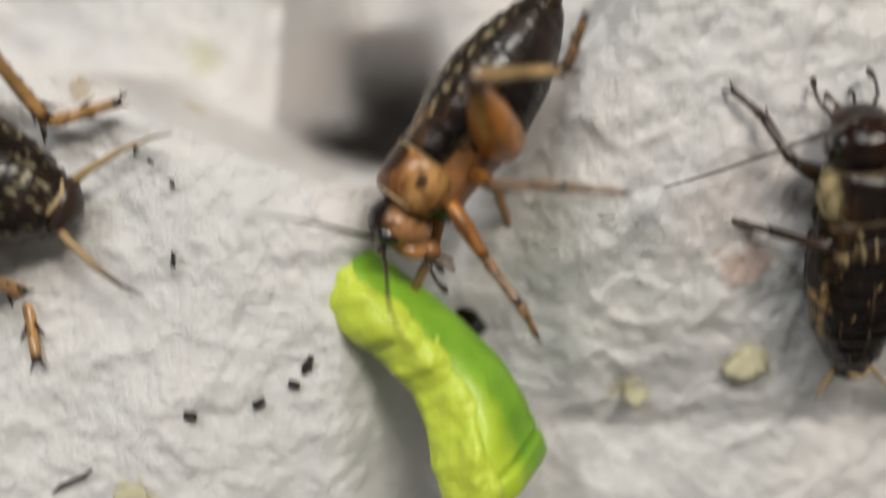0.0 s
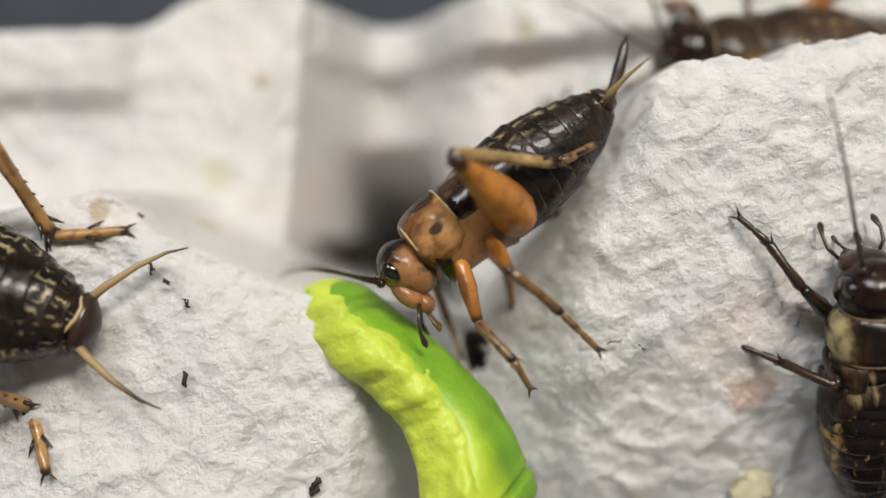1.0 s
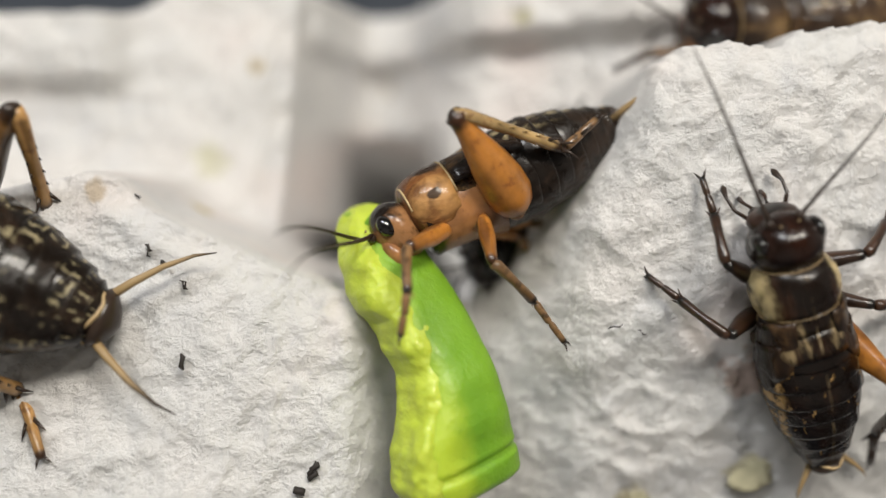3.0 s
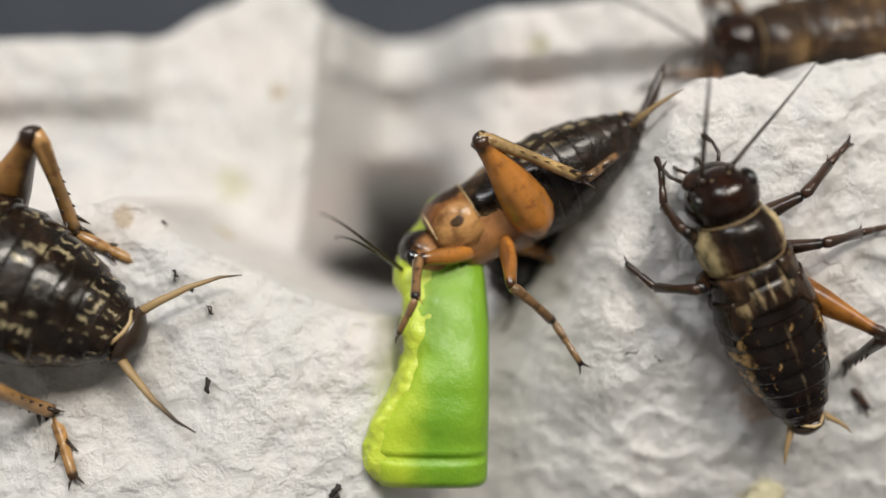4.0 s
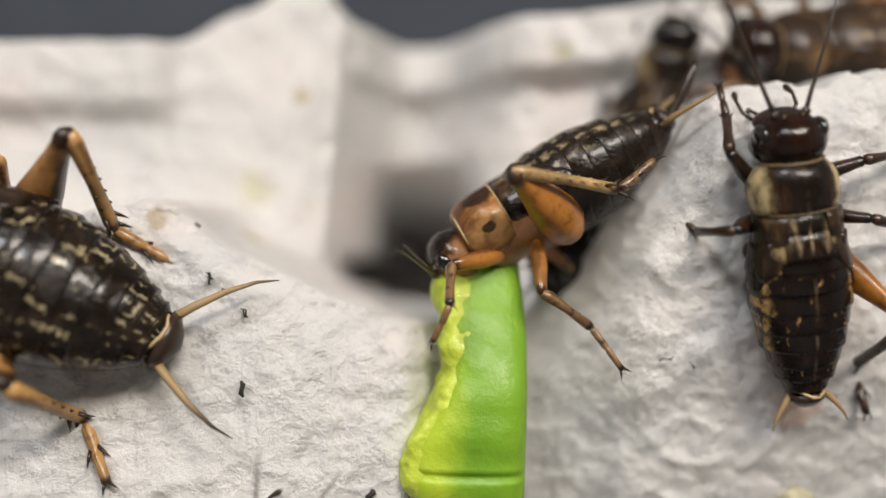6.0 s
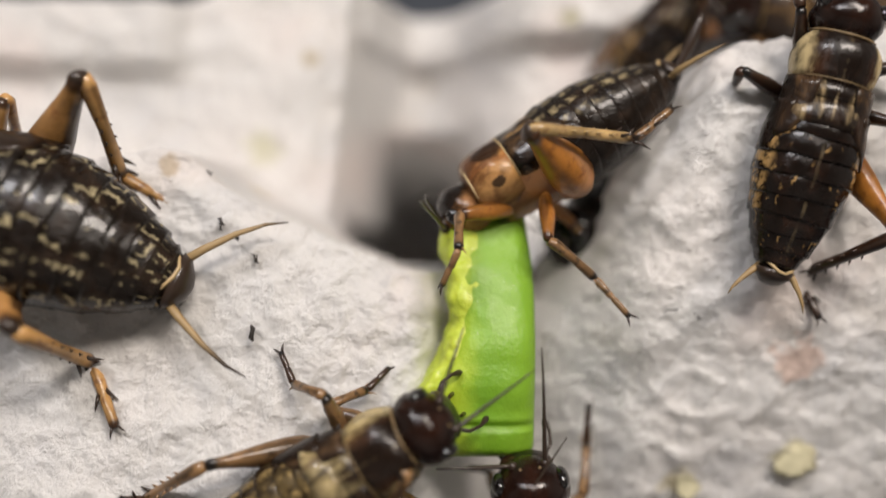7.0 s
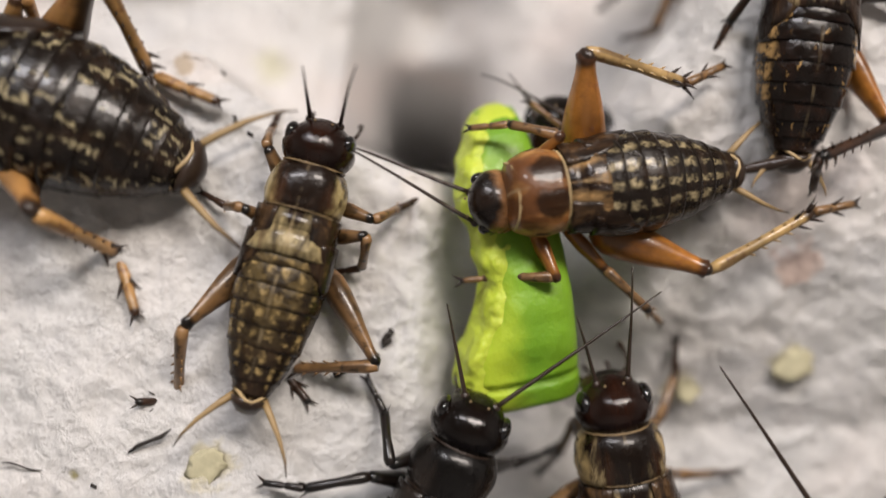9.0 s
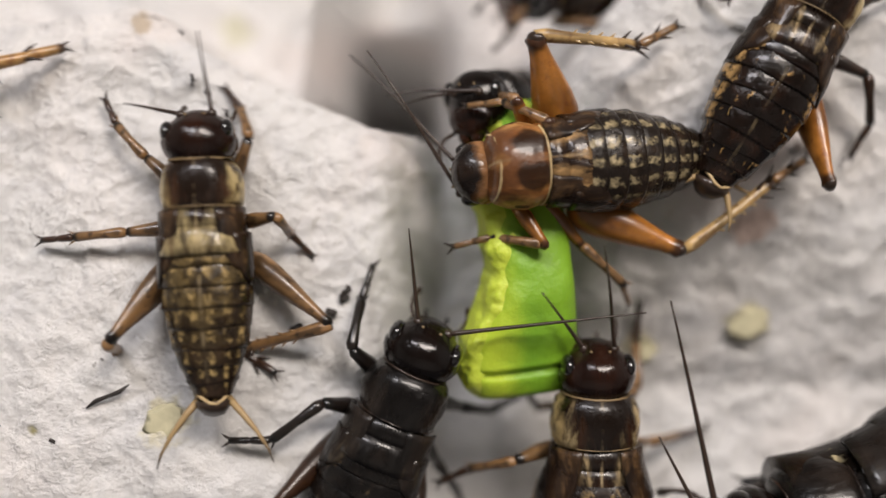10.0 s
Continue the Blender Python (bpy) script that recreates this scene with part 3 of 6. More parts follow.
    part("tail_rim", tube([(-0.955 + 0.03 * math.sin(k), 0.135 * fat * math.cos(k * math.pi / 8), 0.115 * math.sin(k * math.pi / 8) + 0.01) for k in range(9)], [0.012] * 9, 6), CERCUS, c)
    LEG_PARTS[key] = {n: build_leg(c, key, n, ls, (femur if n[0] == "h" or key == "main" else shin, foot if n[0] != "h" and key == "main" else shin, foot), rng, thick) for n, ls in legs.items()}
    for n, ln in antennae.items():
        k = 16
        bow = bend * ln
        rod = tube([(ln * i / k, 0, bow * math.sin(math.pi * i / k) * (i / k)) for i in range(k + 1)], [0.017 - 0.0125 * i / k for i in range(k + 1)], 6)
        LEG_PARTS[key]["antenna_" + n] = part("antenna", rod, HORN, c, "thin dark antenna")
    BODIES[key], LEG_PARTS[key]["head"] = c, h
    return c


BODIES, LEG_PARTS = {}, {}
TAN = leg_skin("leg_orange", (0.46, 0.18, 0.032), (0.20, 0.065, 0.015), 0.4)
STRAW = leg_skin("leg_straw", (0.50, 0.33, 0.14), (0.15, 0.07, 0.025), 0.35)
PALE = leg_skin("leg_tan", (0.52, 0.29, 0.105), (0.17, 0.07, 0.025), 0.4)
STREAKED = leg_skin("thigh_tan_streaked", (0.47, 0.24, 0.08), (0.20, 0.08, 0.025), 0.3, streak=0.9)
BROWN = leg_skin("leg_brown", (0.050, 0.022, 0.011), (0.014, 0.007, 0.004))
MOTTLED = leg_skin("leg_mottled", (0.27, 0.15, 0.065), (0.018, 0.009, 0.005))
BLACK = leg_skin("leg_black", (0.014, 0.009, 0.007), (0.005, 0.004, 0.003))
FACE = leg_skin("face_tan", (0.38, 0.17, 0.06), (0.17, 0.065, 0.025), 0.4)
FACE_DARK = leg_skin("face_brown", (0.045, 0.018, 0.010), (0.016, 0.007, 0.004), 0.3)
BACK_FLECKED = chitin("back_flecked", (0.0075, 0.0047, 0.0032), (0.44, 0.37, 0.22), 0.62, rough=0.16, scale=1450, lanes=2.6)
BACK_TAN = chitin("back_tan", (0.008, 0.0045, 0.003), (0.24, 0.16, 0.07), 0.9, solid=True)
BACK_SIDE = chitin("back_brown_flecked", (0.0085, 0.0052, 0.0034), (0.36, 0.29, 0.165), 1.9, scale=1250, lanes=2.9, fade=0.0013, solid=True, broken=0.34)
BACK_YELLOW = chitin("back_yellow_banded", (0.010, 0.0055, 0.003), (0.40, 0.28, 0.115), 1.4, line=0.3, flank=0.0031, lanes=2.9, solid=True)
BACK_DARK = chitin("back_dark", (0.006, 0.0035, 0.0025), (0.36, 0.22, 0.085), 0.12, line=0.15, rough=0.13, scale=1500, warm=(0.026, 0.012, 0.007), hem=0.0025)
BACK_BROWN = chitin("back_brown", (0.030, 0.015, 0.007), (0.26, 0.17, 0.08), 0.9, rough=0.42, warm=(0.11, 0.062, 0.026), solid=True)
SHIELD_BROWN = chitin("shield_brown", (0.022, 0.011, 0.005), (0.24, 0.15, 0.065), 0.9, rough=0.4, scale=520, plates=False, warm=(0.09, 0.048, 0.02))
BACK_BLACK = chitin("back_black", (0.004, 0.0033, 0.003), (0.05, 0.035, 0.02), 0.1)
SHIELD_TAN = chitin("shield_tan", (0.11, 0.042, 0.014), (0.42, 0.20, 0.065), 1.1, side=(0.44, 0.23, 0.08), line=0.6, rough=0.30, scale=620, plates=False, warm=(0.28, 0.105, 0.03), spots=True)
SHIELD_DARK = chitin("shield_dark", (0.007, 0.004, 0.0026), (0.38, 0.29, 0.15), 0.8, side=(0.40, 0.29, 0.13), line=0.6, scale=520, plates=False, warm=(0.040, 0.018, 0.009))
SHIELD_EDGED = chitin("shield_cream_edged", (0.008, 0.0045, 0.003), (0.34, 0.25, 0.12), 0.45, side=(0.46, 0.36, 0.19), band=0.0019, line=0.6, scale=620, plates=False, warm=(0.050, 0.021, 0.010))
SADDLE = chitin("saddle_streaked", (0.008, 0.0045, 0.003), (0.30, 0.22, 0.115), 0.65, line=0.8, scale=900, plates=False, warm=(0.045, 0.020, 0.010))
SHIELD_CREAM = chitin("shield_cream_sided", (0.010, 0.0052, 0.003), (0.36, 0.25, 0.11), 0.7, side=(0.45, 0.35, 0.17), band=0.0019, line=0.6, scale=620, plates=False, warm=(0.060, 0.026, 0.012))
SADDLE_CREAM = chitin("saddle_cream_patched", (0.014, 0.007, 0.004), (0.48, 0.38, 0.19), 1.35, line=0.7, scale=560, plates=False, warm=(0.075, 0.034, 0.016))
SADDLE_TAN = chitin("saddle_tan_striped", (0.012, 0.006, 0.0035), (0.40, 0.24, 0.10), 1.0, line=0.6, scale=780, plates=False, warm=(0.060, 0.025, 0.010))
SHIELD_BLACK = chitin("shield_black", (0.004, 0.0033, 0.003), (0.10, 0.075, 0.045), 0.2, scale=520, plates=False)
HEAD_BLACK = chitin("head_black", (0.0040, 0.0026, 0.0021), (0.020, 0.010, 0.006), 0.4, rough=0.13, scale=420, plates=False, warm=(0.008, 0.004, 0.003))
HEAD_RED = chitin("head_red_brown", (0.010, 0.0042, 0.0028), (0.055, 0.018, 0.008), 0.3, rough=0.13, scale=420, plates=False, warm=(0.030, 0.0105, 0.0055))
PAD = chitin("wing_pad_dark", (0.006, 0.0036, 0.0026), (0.10, 0.055, 0.024), 0.5, scale=700, plates=False, warm=(0.022, 0.011, 0.006))
PALE_RIM = plain("rim_cream", (0.50, 0.37, 0.19), 0.4, 0.4, 1500)
RIM = plain("rim_brown", (0.20, 0.135, 0.065), 0.45, 0.5, 1500)
HEAD_TAN = chitin("head_dark_and_tan", (0.006, 0.0035, 0.0025), (0.035, 0.016, 0.008), 0.4, rough=0.16, scale=420, low=(0.30, 0.145, 0.06), low_at=0.0013, plates=False)

# ---- the piece of green pod ----


def pod_skin():
    n = Nodes("pod_green")
    x, y, z = n.axes()
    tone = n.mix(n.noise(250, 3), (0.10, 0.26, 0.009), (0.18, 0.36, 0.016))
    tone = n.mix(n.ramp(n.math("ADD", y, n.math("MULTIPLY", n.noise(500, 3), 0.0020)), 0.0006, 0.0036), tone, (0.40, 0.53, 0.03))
    tone = n.mix(n.math("MULTIPLY", n.ramp(n.noise(1500, 4), 0.6, 0.75), 0.35), tone, (0.10, 0.26, 0.01))
    tone = n.mix(n.math("MULTIPLY", n.ramp(n.noise(90, 2), 0.4, 0.65), 0.3), tone, (0.27, 0.47, 0.03))
    n.bump(n.noise(600, 6, 0.62), 0.45, 0.0005)
    return n.done(tone, n.math("ADD", 0.36, n.math("MULTIPLY", n.noise(900, 4), 0.25)), coat=0.05, subsurface=0.2)


def pod_flesh():
    n = Nodes("pod_flesh")
    tone = n.mix(n.noise(420, 4), (0.40, 0.52, 0.028), (0.56, 0.64, 0.08))
    n.bump(n.noise(700, 5), 0.6, 0.0006)
    return n.done(tone, 0.5, coat=0.1, subsurface=0.35)


POD_X = (0, 0.15, 0.35, 0.56, 0.85, 1.1, 1.4, 1.6, 1.78, 2.15)
POD_LEFT = (0.41, 0.50, 0.525, 0.41, 0.235, 0.20, 0.28, 0.31, 0.22, 0.02)   # the gnawed side, hollowed where it was eaten
POD_LENGTH = 2.15


def pod_bend(x):
    """The pod bows down towards its eaten end."""
    return -0.25 * max(0.0, x - 0.5) ** 2


def pod_side(x):
    return sum(float(np.interp(x + d, POD_X, POD_LEFT)) for d in (-0.12, -0.06, 0.0, 0.06, 0.12)) / 5


def build_pod():
    pod = new("pod_piece")
    tagged(pod, "bright green piece of bean pod with a pale gnawed edge", "food")
    rings = []
    for k in range(91):
        x = POD_LENGTH * k / 90
        left = pod_side(x) - 0.05
        right = float(np.interp(x, (0, 0.08, 1.3, POD_LENGTH), (0.40, 0.425, 0.41, 0.33)))
        end = math.sqrt(max(0.03, 1 - (max(0, 0.10 - x) / 0.10) ** 2)) * math.sqrt(max(0.06, 1 - (max(0, x - POD_LENGTH + 0.22) / 0.22) ** 2))
        groove = 0.06 * math.exp(-((x - 0.27) / 0.02) ** 2) + 0.14 * max(0.0, 0.25 - x)
        hump = 0.03 * math.sin(3.1 * x) + 0.018 * noise.noise(Vector((x * 4, 0, 0)))
        rings.append((x, (left + right) / 2 * (0.88 + 0.12 * end), pod_bend(x), (0.26 + hump - groove) * end, 0.26 * end, (left - right) / 2))
    bm = loft(rings, 44, power=3.2)
    for v in bm.verts:
        v.co += Vector((0, 0, 1)) * (noise.noise(v.co * 500) * 0.00012)
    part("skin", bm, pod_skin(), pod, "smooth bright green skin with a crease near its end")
    rings = []
    for k in range(151):
        x = 0.05 + (POD_LENGTH - 0.02) * k / 150
        left = pod_side(x) + 0.022 * noise.noise(Vector((x * 9, 1, 4)))
        lump = 0.03 * noise.noise(Vector((x * 4, 3, 0)))
        end = math.sqrt(max(0.05, 1 - (max(0, 0.2 - x) / 0.17) ** 2)) * math.sqrt(max(0.05, 1 - (max(0, x - POD_LENGTH + 0.20) / 0.24) ** 2))
        wide = 0.13 + 0.08 * step(0.5, 1.3, x)
        rings.append((x, (wide + lump * 0.8) * end, pod_bend(x), (0.215 + lump * 0.3) * end, 0.25 * end, left - wide + lump * 0.5))
    bm = loft(rings, 44, power=3.3)
    for v in bm.verts:
        v.co += Vector((0.3, 1, 1)) * (noise.noise(v.co * 420) * 0.00022 + noise.noise(v.co * 900) * 0.00020 + noise.noise(v.co * 2300) * 0.00007)
    part("flesh", bm, pod_flesh(), pod, "pale yellow-green gnawed flesh")
    return pod


POD = build_pod()

# ---- the crickets one by one ----
cricket('main', 'brown flecked cricket with orange hind legs gnawing the green pod', 1.05, 0.93, (BACK_SIDE, SHIELD_TAN, HEAD_TAN, FACE, TAN, STRAW, MOTTLED),
        {'fore_l': (0.46, 0.38, 0.3), 'mid_l': (0.46, 0.46, 0.36), 'hind_l': (0.86, 0.84, 0.36), 'fore_r': (0.46, 0.38, 0.3), 'mid_r': (0.46, 0.46, 0.36), 'hind_r': (0.86, 0.84, 0.36)},
        {'l': 1.18, 'r': 1.19}, bend=0.12, prong=0.6, egg_tube=True, thick=1.2, skull_size=0.86, tall=1.34, arch=1.06)
cricket('left', 'large dark cricket with cream flecks and orange legs', 1.3, 1.14, (BACK_FLECKED, SHIELD_DARK, HEAD_BLACK, FACE_DARK, STREAKED, PALE, PALE),
        {'fore_l': (0.428, 0.388, 0.275), 'mid_l': (0.449, 0.428, 0.286), 'hind_l': (0.772, 0.685, 0.404), 'fore_r': (0.428, 0.388, 0.275), 'mid_r': (0.449, 0.428, 0.286), 'hind_r': (0.877, 0.69, 0.41)},
        {'l': 1.23, 'r': 0.74}, bend=0.1, prong=0.82, egg_tube=False, thick=1.15, skull_size=1.0, tall=1.0, skew=-0.2)
cricket('right', 'dark glossy cricket with a red-brown head climbing the tray', 1.04, 0.92, (BACK_DARK, SHIELD_EDGED, HEAD_RED, FACE_DARK, TAN, BROWN, BROWN),
        {'fore_l': (0.42, 0.38, 0.27), 'mid_l': (0.44, 0.42, 0.28), 'fore_r': (0.42, 0.38, 0.27), 'mid_r': (0.44, 0.42, 0.28), 'hind_r': (0.86, 0.84, 0.36)},
        {'l': 1.24, 'r': 0.93}, bend=0.06, prong=0.4, egg_tube=False, thick=1.0, skull_size=0.98, tall=1.0)
cricket('walker', 'yellow-brown banded cricket with a dark red-brown head walking on the tray', 1.02, 0.82, (BACK_YELLOW, SHIELD_CREAM, HEAD_RED, FACE_DARK, MOTTLED, MOTTLED, BROWN),
        {'fore_l': (0.386, 0.35, 0.248), 'mid_l': (0.405, 0.386, 0.258), 'hind_l': (0.791, 0.773, 0.331), 'fore_r': (0.386, 0.35, 0.248), 'mid_r': (0.405, 0.386, 0.258), 'hind_r': (0.791, 0.773, 0.331)},
        {'l': 0.51, 'r': 0.65}, bend=0.05, prong=0.7, egg_tube=False, thick=1.0, skull_size=1.02, tall=1.0)
cricket('black', 'glossy black cricket reaching towards the green pod', 1.1, 0.9, (BACK_BLACK, SHIELD_BLACK, HEAD_BLACK, HEAD_RED, BROWN, BLACK, BLACK),
        {'fore_l': (0.42, 0.38, 0.27), 'mid_l': (0.44, 0.42, 0.28), 'hind_l': (0.86, 0.84, 0.36), 'fore_r': (0.42, 0.38, 0.27), 'mid_r': (0.44, 0.42, 0.28), 'hind_r': (0.86, 0.84, 0.36)},
        {'l': 0.61, 'r': 1.3}, bend=0.04, prong=0.7, egg_tube=False, thick=1.0, skull_size=1.05, tall=1.0)
cricket('brown', 'brown cricket with a tan midline below the green pod', 1.1, 1.05, (BACK_TAN, SHIELD_DARK, HEAD_RED, FACE_DARK, MOTTLED, MOTTLED, BROWN),
        {'fore_l': (0.42, 0.38, 0.27), 'mid_l': (0.44, 0.42, 0.28), 'hind_l': (0.86, 0.84, 0.36), 'fore_r': (0.42, 0.38, 0.27), 'mid_r': (0.44, 0.42, 0.28), 'hind_r': (0.86, 0.84, 0.36)},
        {'l': 0.5, 'r': 0.76}, bend=0.08, prong=0.7, egg_tube=False, thick=1.0, skull_size=1.02, tall=1.0)
cricket('big', "large black cricket coming over the tray's near edge", 1.5, 1.3, (BACK_FLECKED, SHIELD_BLACK, HEAD_BLACK, HEAD_RED, BROWN, BROWN, BLACK),
        {'fore_l': (0.42, 0.38, 0.27), 'mid_l': (0.44, 0.42, 0.28), 'hind_l': (0.86, 0.84, 0.36), 'fore_r': (0.42, 0.38, 0.27), 'mid_r': (0.44, 0.42, 0.28), 'hind_r': (0.86, 0.84, 0.36)},
        {'l': 0.69, 'r': 1.07}, bend=0.05, prong=0.7, egg_tube=False, thick=1.0, skull_size=0.9, tall=1.0)
cricket('under', 'black cricket crawling under the feeding cricket', 1.0, 0.95, (BACK_BLACK, SHIELD_BLACK, HEAD_BLACK, HEAD_RED, BROWN, BLACK, BLACK),
        {'fore_l': (0.42, 0.38, 0.27), 'mid_l': (0.44, 0.42, 0.28), 'hind_l': (0.86, 0.84, 0.36), 'fore_r': (0.42, 0.38, 0.27), 'mid_r': (0.44, 0.42, 0.28), 'hind_r': (0.86, 0.84, 0.36)},
        {'l': 0.7, 'r': 0.38}, bend=0.06, prong=0.7, egg_tube=False, thick=1.0, skull_size=1.0, tall=1.0)
cricket('back', "brown and tan cricket behind the tray's far peak", 1.15, 1.0, (BACK_BROWN, SHIELD_BROWN, HEAD_RED, FACE, TAN, MOTTLED, BROWN),
        {'fore_l': (0.42, 0.38, 0.27), 'mid_l': (0.44, 0.42, 0.28), 'hind_l': (0.86, 0.84, 0.36), 'fore_r': (0.42, 0.38, 0.27), 'mid_r': (0.44, 0.42, 0.28), 'hind_r': (0.86, 0.84, 0.36)},
        {'l': 0.9, 'r': 0.97}, bend=0.06, prong=0.7, egg_tube=False, thick=1.0, skull_size=1.0, tall=1.0)
cricket('climber', "dark cricket climbing the tray's far cup behind the others", 0.9, 0.92, (BACK_DARK, SHIELD_DARK, HEAD_BLACK, FACE_DARK, MOTTLED, BROWN, BROWN),
        {'fore_l': (0.42, 0.38, 0.27), 'mid_l': (0.44, 0.42, 0.28), 'hind_l': (0.86, 0.84, 0.36), 'fore_r': (0.42, 0.38, 0.27), 'mid_r': (0.44, 0.42, 0.28), 'hind_r': (0.86, 0.84, 0.36)},
        {'l': 0.45, 'r': 0.45}, bend=0.06, prong=0.6, egg_tube=False, thick=1.0, skull_size=1.0, tall=1.0)

# ---- small litter ----


def on_tray(u, v, lift=0.0):
    return (u, v, float(tray_height(np.array(u), np.array(v))) + lift)


def dropping(u, v, length, turn, width=0.022):
    bm = tube([(-length / 2, 0, 0), (-length / 4, 0.012, 0.006), (0, 0, 0.004), (length / 4, -0.012, 0), (length / 2, 0, 0)], [width * 0.4, width, width * 0.8, width, width * 0.3], 7)
    ob = new("dropping", mesh_of("dropping", bm, FRASS))
    ob.matrix_world = LEAN_POSE @ Matrix.Translation(Vector(on_tray(u, v, 0.012)) * CM) @ pose(0, 0, 0, 0, 0, turn)
    return tagged(ob, "tiny black dropping on the pulp tray", "dropping", "droppings")


LITTER = [
    (-1.402, -0.791, 0.12, 100, 0.02),
    (-1.661, 0.014, 0.07, 140, 0.013),
    (-1.404, -0.253, 0.09, 130, 0.008),
    (-1.802, 0.393, 0.05, 0, 0.01),
    (-0.499, -1.576, 0.13, 70, 0.02),
    (-0.591, -1.723, 0.08, 20, 0.035),
    (-0.837, -1.84, 0.09, 60, 0.038),
    (-1.308, -1.894, 0.09, 20, 0.036),
    (-0.483, -1.56, 0.09, 60, 0.022),
    (-0.497, -1.621, 0.09, 60, 0.024),
    (-1.546, -0.098, 0.045, 10, 0.02),
    (-1.663, -0.023, 0.06, 120, 0.008),
    (-1.389, -0.253, 0.07, 120, 0.008),
    (1.699, -0.597, 0.12, 20, 0.007),
    (1.892, -0.64, 0.08, -20, 0.007),
    (-2.544, -2.66, 0.05, 10, 0.016),
    (-3.082, -2.541, 0.3, -10, 0.008),
    (-2.168, -2.337, 0.35, 30, 0.018),
]
for spot in LITTER:
    dropping(*spot)


def crumb(u, v, radius, turn, curled=0.0, lift=0.0):
    """A dry flake of food lying on the pulp."""
    bm = bmesh.new()
    bmesh.ops.create_icosphere(bm, subdivisions=3, radius=1)
    for p in bm.verts:
        x, y, z = p.co
        k = 1 + 0.5 * noise.noise(p.co * 1.7 + Vector((u, v, 0))) + 0.3 * noise.noise(p.co * 4 + Vector((v, u, 0)))
        p.co = Vector((x * k, y * k * 0.85, z * 0.05 * k + 0.02 * noise.noise(p.co * 2) + curled * (x * x + y * y) * 0.25)) * radius * CM
    ob = new("food_crumb", mesh_of("food_crumb", bm, CRUMB))
    ob.matrix_world = LEAN_POSE @ Matrix.Translation(Vector(on_tray(u, v, lift)) * CM) @ pose(0, 0, 0, 0, 0, turn)
    return tagged(ob, "pale yellow dry food flake on the pulp tray", "food crumb", "food crumbs")


crumb(2.83, -1.80, 0.16, 20, lift=-0.02)
crumb(1.97, -2.05, 0.10, 70, 0.8, lift=0.01)
crumb(-1.76, -2.52, 0.13, 10, lift=-0.02)


# ---- movement ----


def between(rows, t):
    """The tray-frame pose of a body at a time."""
    for a, b in zip(rows, rows[1:]):
        if t <= b[0]:
            k = (t - a[0]) / (b[0] - a[0])
            return a[1].lerp(b[1], max(0.0, k))
    return rows[-1][1]


def walk_body(c, rows):
    walk(c, [(t, aim(p, f, u)) for t, p, f, u in rows])


def bone(a, b, up):
    x = (Vector(b) - Vector(a)).normalized()
    y = Vector(up).cross(x)
    y = y.normalized() if y.length > 1e-4 else Vector((0, 1, 0))
    m = Matrix((x, y, x.cross(y))).transposed().to_4x4()
    m.translation = Vector(a) * CM
    return m


def walk_part(ob, rows):
    if rows[0][0] > 0:
        rows = [(0, rows[0][1]), *rows]
    if rows[-1][0] < 10:
        rows = [*rows, (10, rows[-1][1])]
    full = [rows[0]]
    for t, m in rows[1:]:
        # a turn past 80 degrees goes by way of its middle
        t0, m0 = full[-1]
        turn = m0.to_quaternion().rotation_difference(m.to_quaternion()).angle
        n = int(turn / radians(80)) + 1 if turn < 6.3 else 1
        full += [(t0 + (t - t0) * k / n, m0.lerp(m, k / n)) for k in range(1, n)] + [(t, m)]
    walk(ob, full)


def walk_leg(key, name, rows):
    kind, side = name.split("_")
    hx, hy, hz = HIPS[kind]
    hip = (hx, hy if side == "l" else -hy, hz)
    out = (0.0, 0.35 if side == "l" else -0.35, 1.0)
    given = [(t, [Vector(p) for p in (hip, knee, ankle, tip)]) for t, knee, ankle, tip in rows]
    joints = given[:1]
    for (t0, a), (t1, b) in zip(given, given[1:]):
        # between two given stances each bone turns about its joint, so that the leg stays whole
        still = sum((p - q).length for p, q in zip(a, b)) < 0.05
        n = 1 if still else max(1, round((t1 - t0) / 0.2))
        for k in range(1, n + 1):
            f = k / n
            ease = f * f * (3 - 2 * f)
            chain = [Vector(hip)]
            for i in range(3):
                da, db = a[i + 1] - a[i], b[i + 1] - b[i]
                way = da.normalized().lerp(db.normalized(), ease)
                way = way.normalized() if way.length > 0.05 else da.normalized()
                chain.append(chain[-1] + way * da.length)
            joints.append((t0 + (t1 - t0) * f, chain))
    for k, ob in enumerate(LEG_PARTS[key][name]):
        walk_part(ob, [(t, bone(j[k], j[k + 1], out)) for t, j in joints])


NOD = [(0, 20, 14), (0.5, 20, 10), (1, 14, 8), (1.5, 16, 8), (2, 10, -4), (2.5, 10, -4), (2.7, 12, -2), (3.8, 24, 2), (5.5, 25, 2), (7.5, 25, 2), (8.3, 42, 2), (8.8, 58, 0), (9.4, 74, 0), (10, 74, 0)]   # the feeding cricket's head: seconds, degrees down, degrees to its right


def bow(down, turn):
    """The head bent down and to its right about the neck, degrees."""
    neck = Matrix.Translation((0.64 * CM, 0, 0))
    return neck @ pose(0, 0, 0, 0, down, -turn) @ neck.inverted()


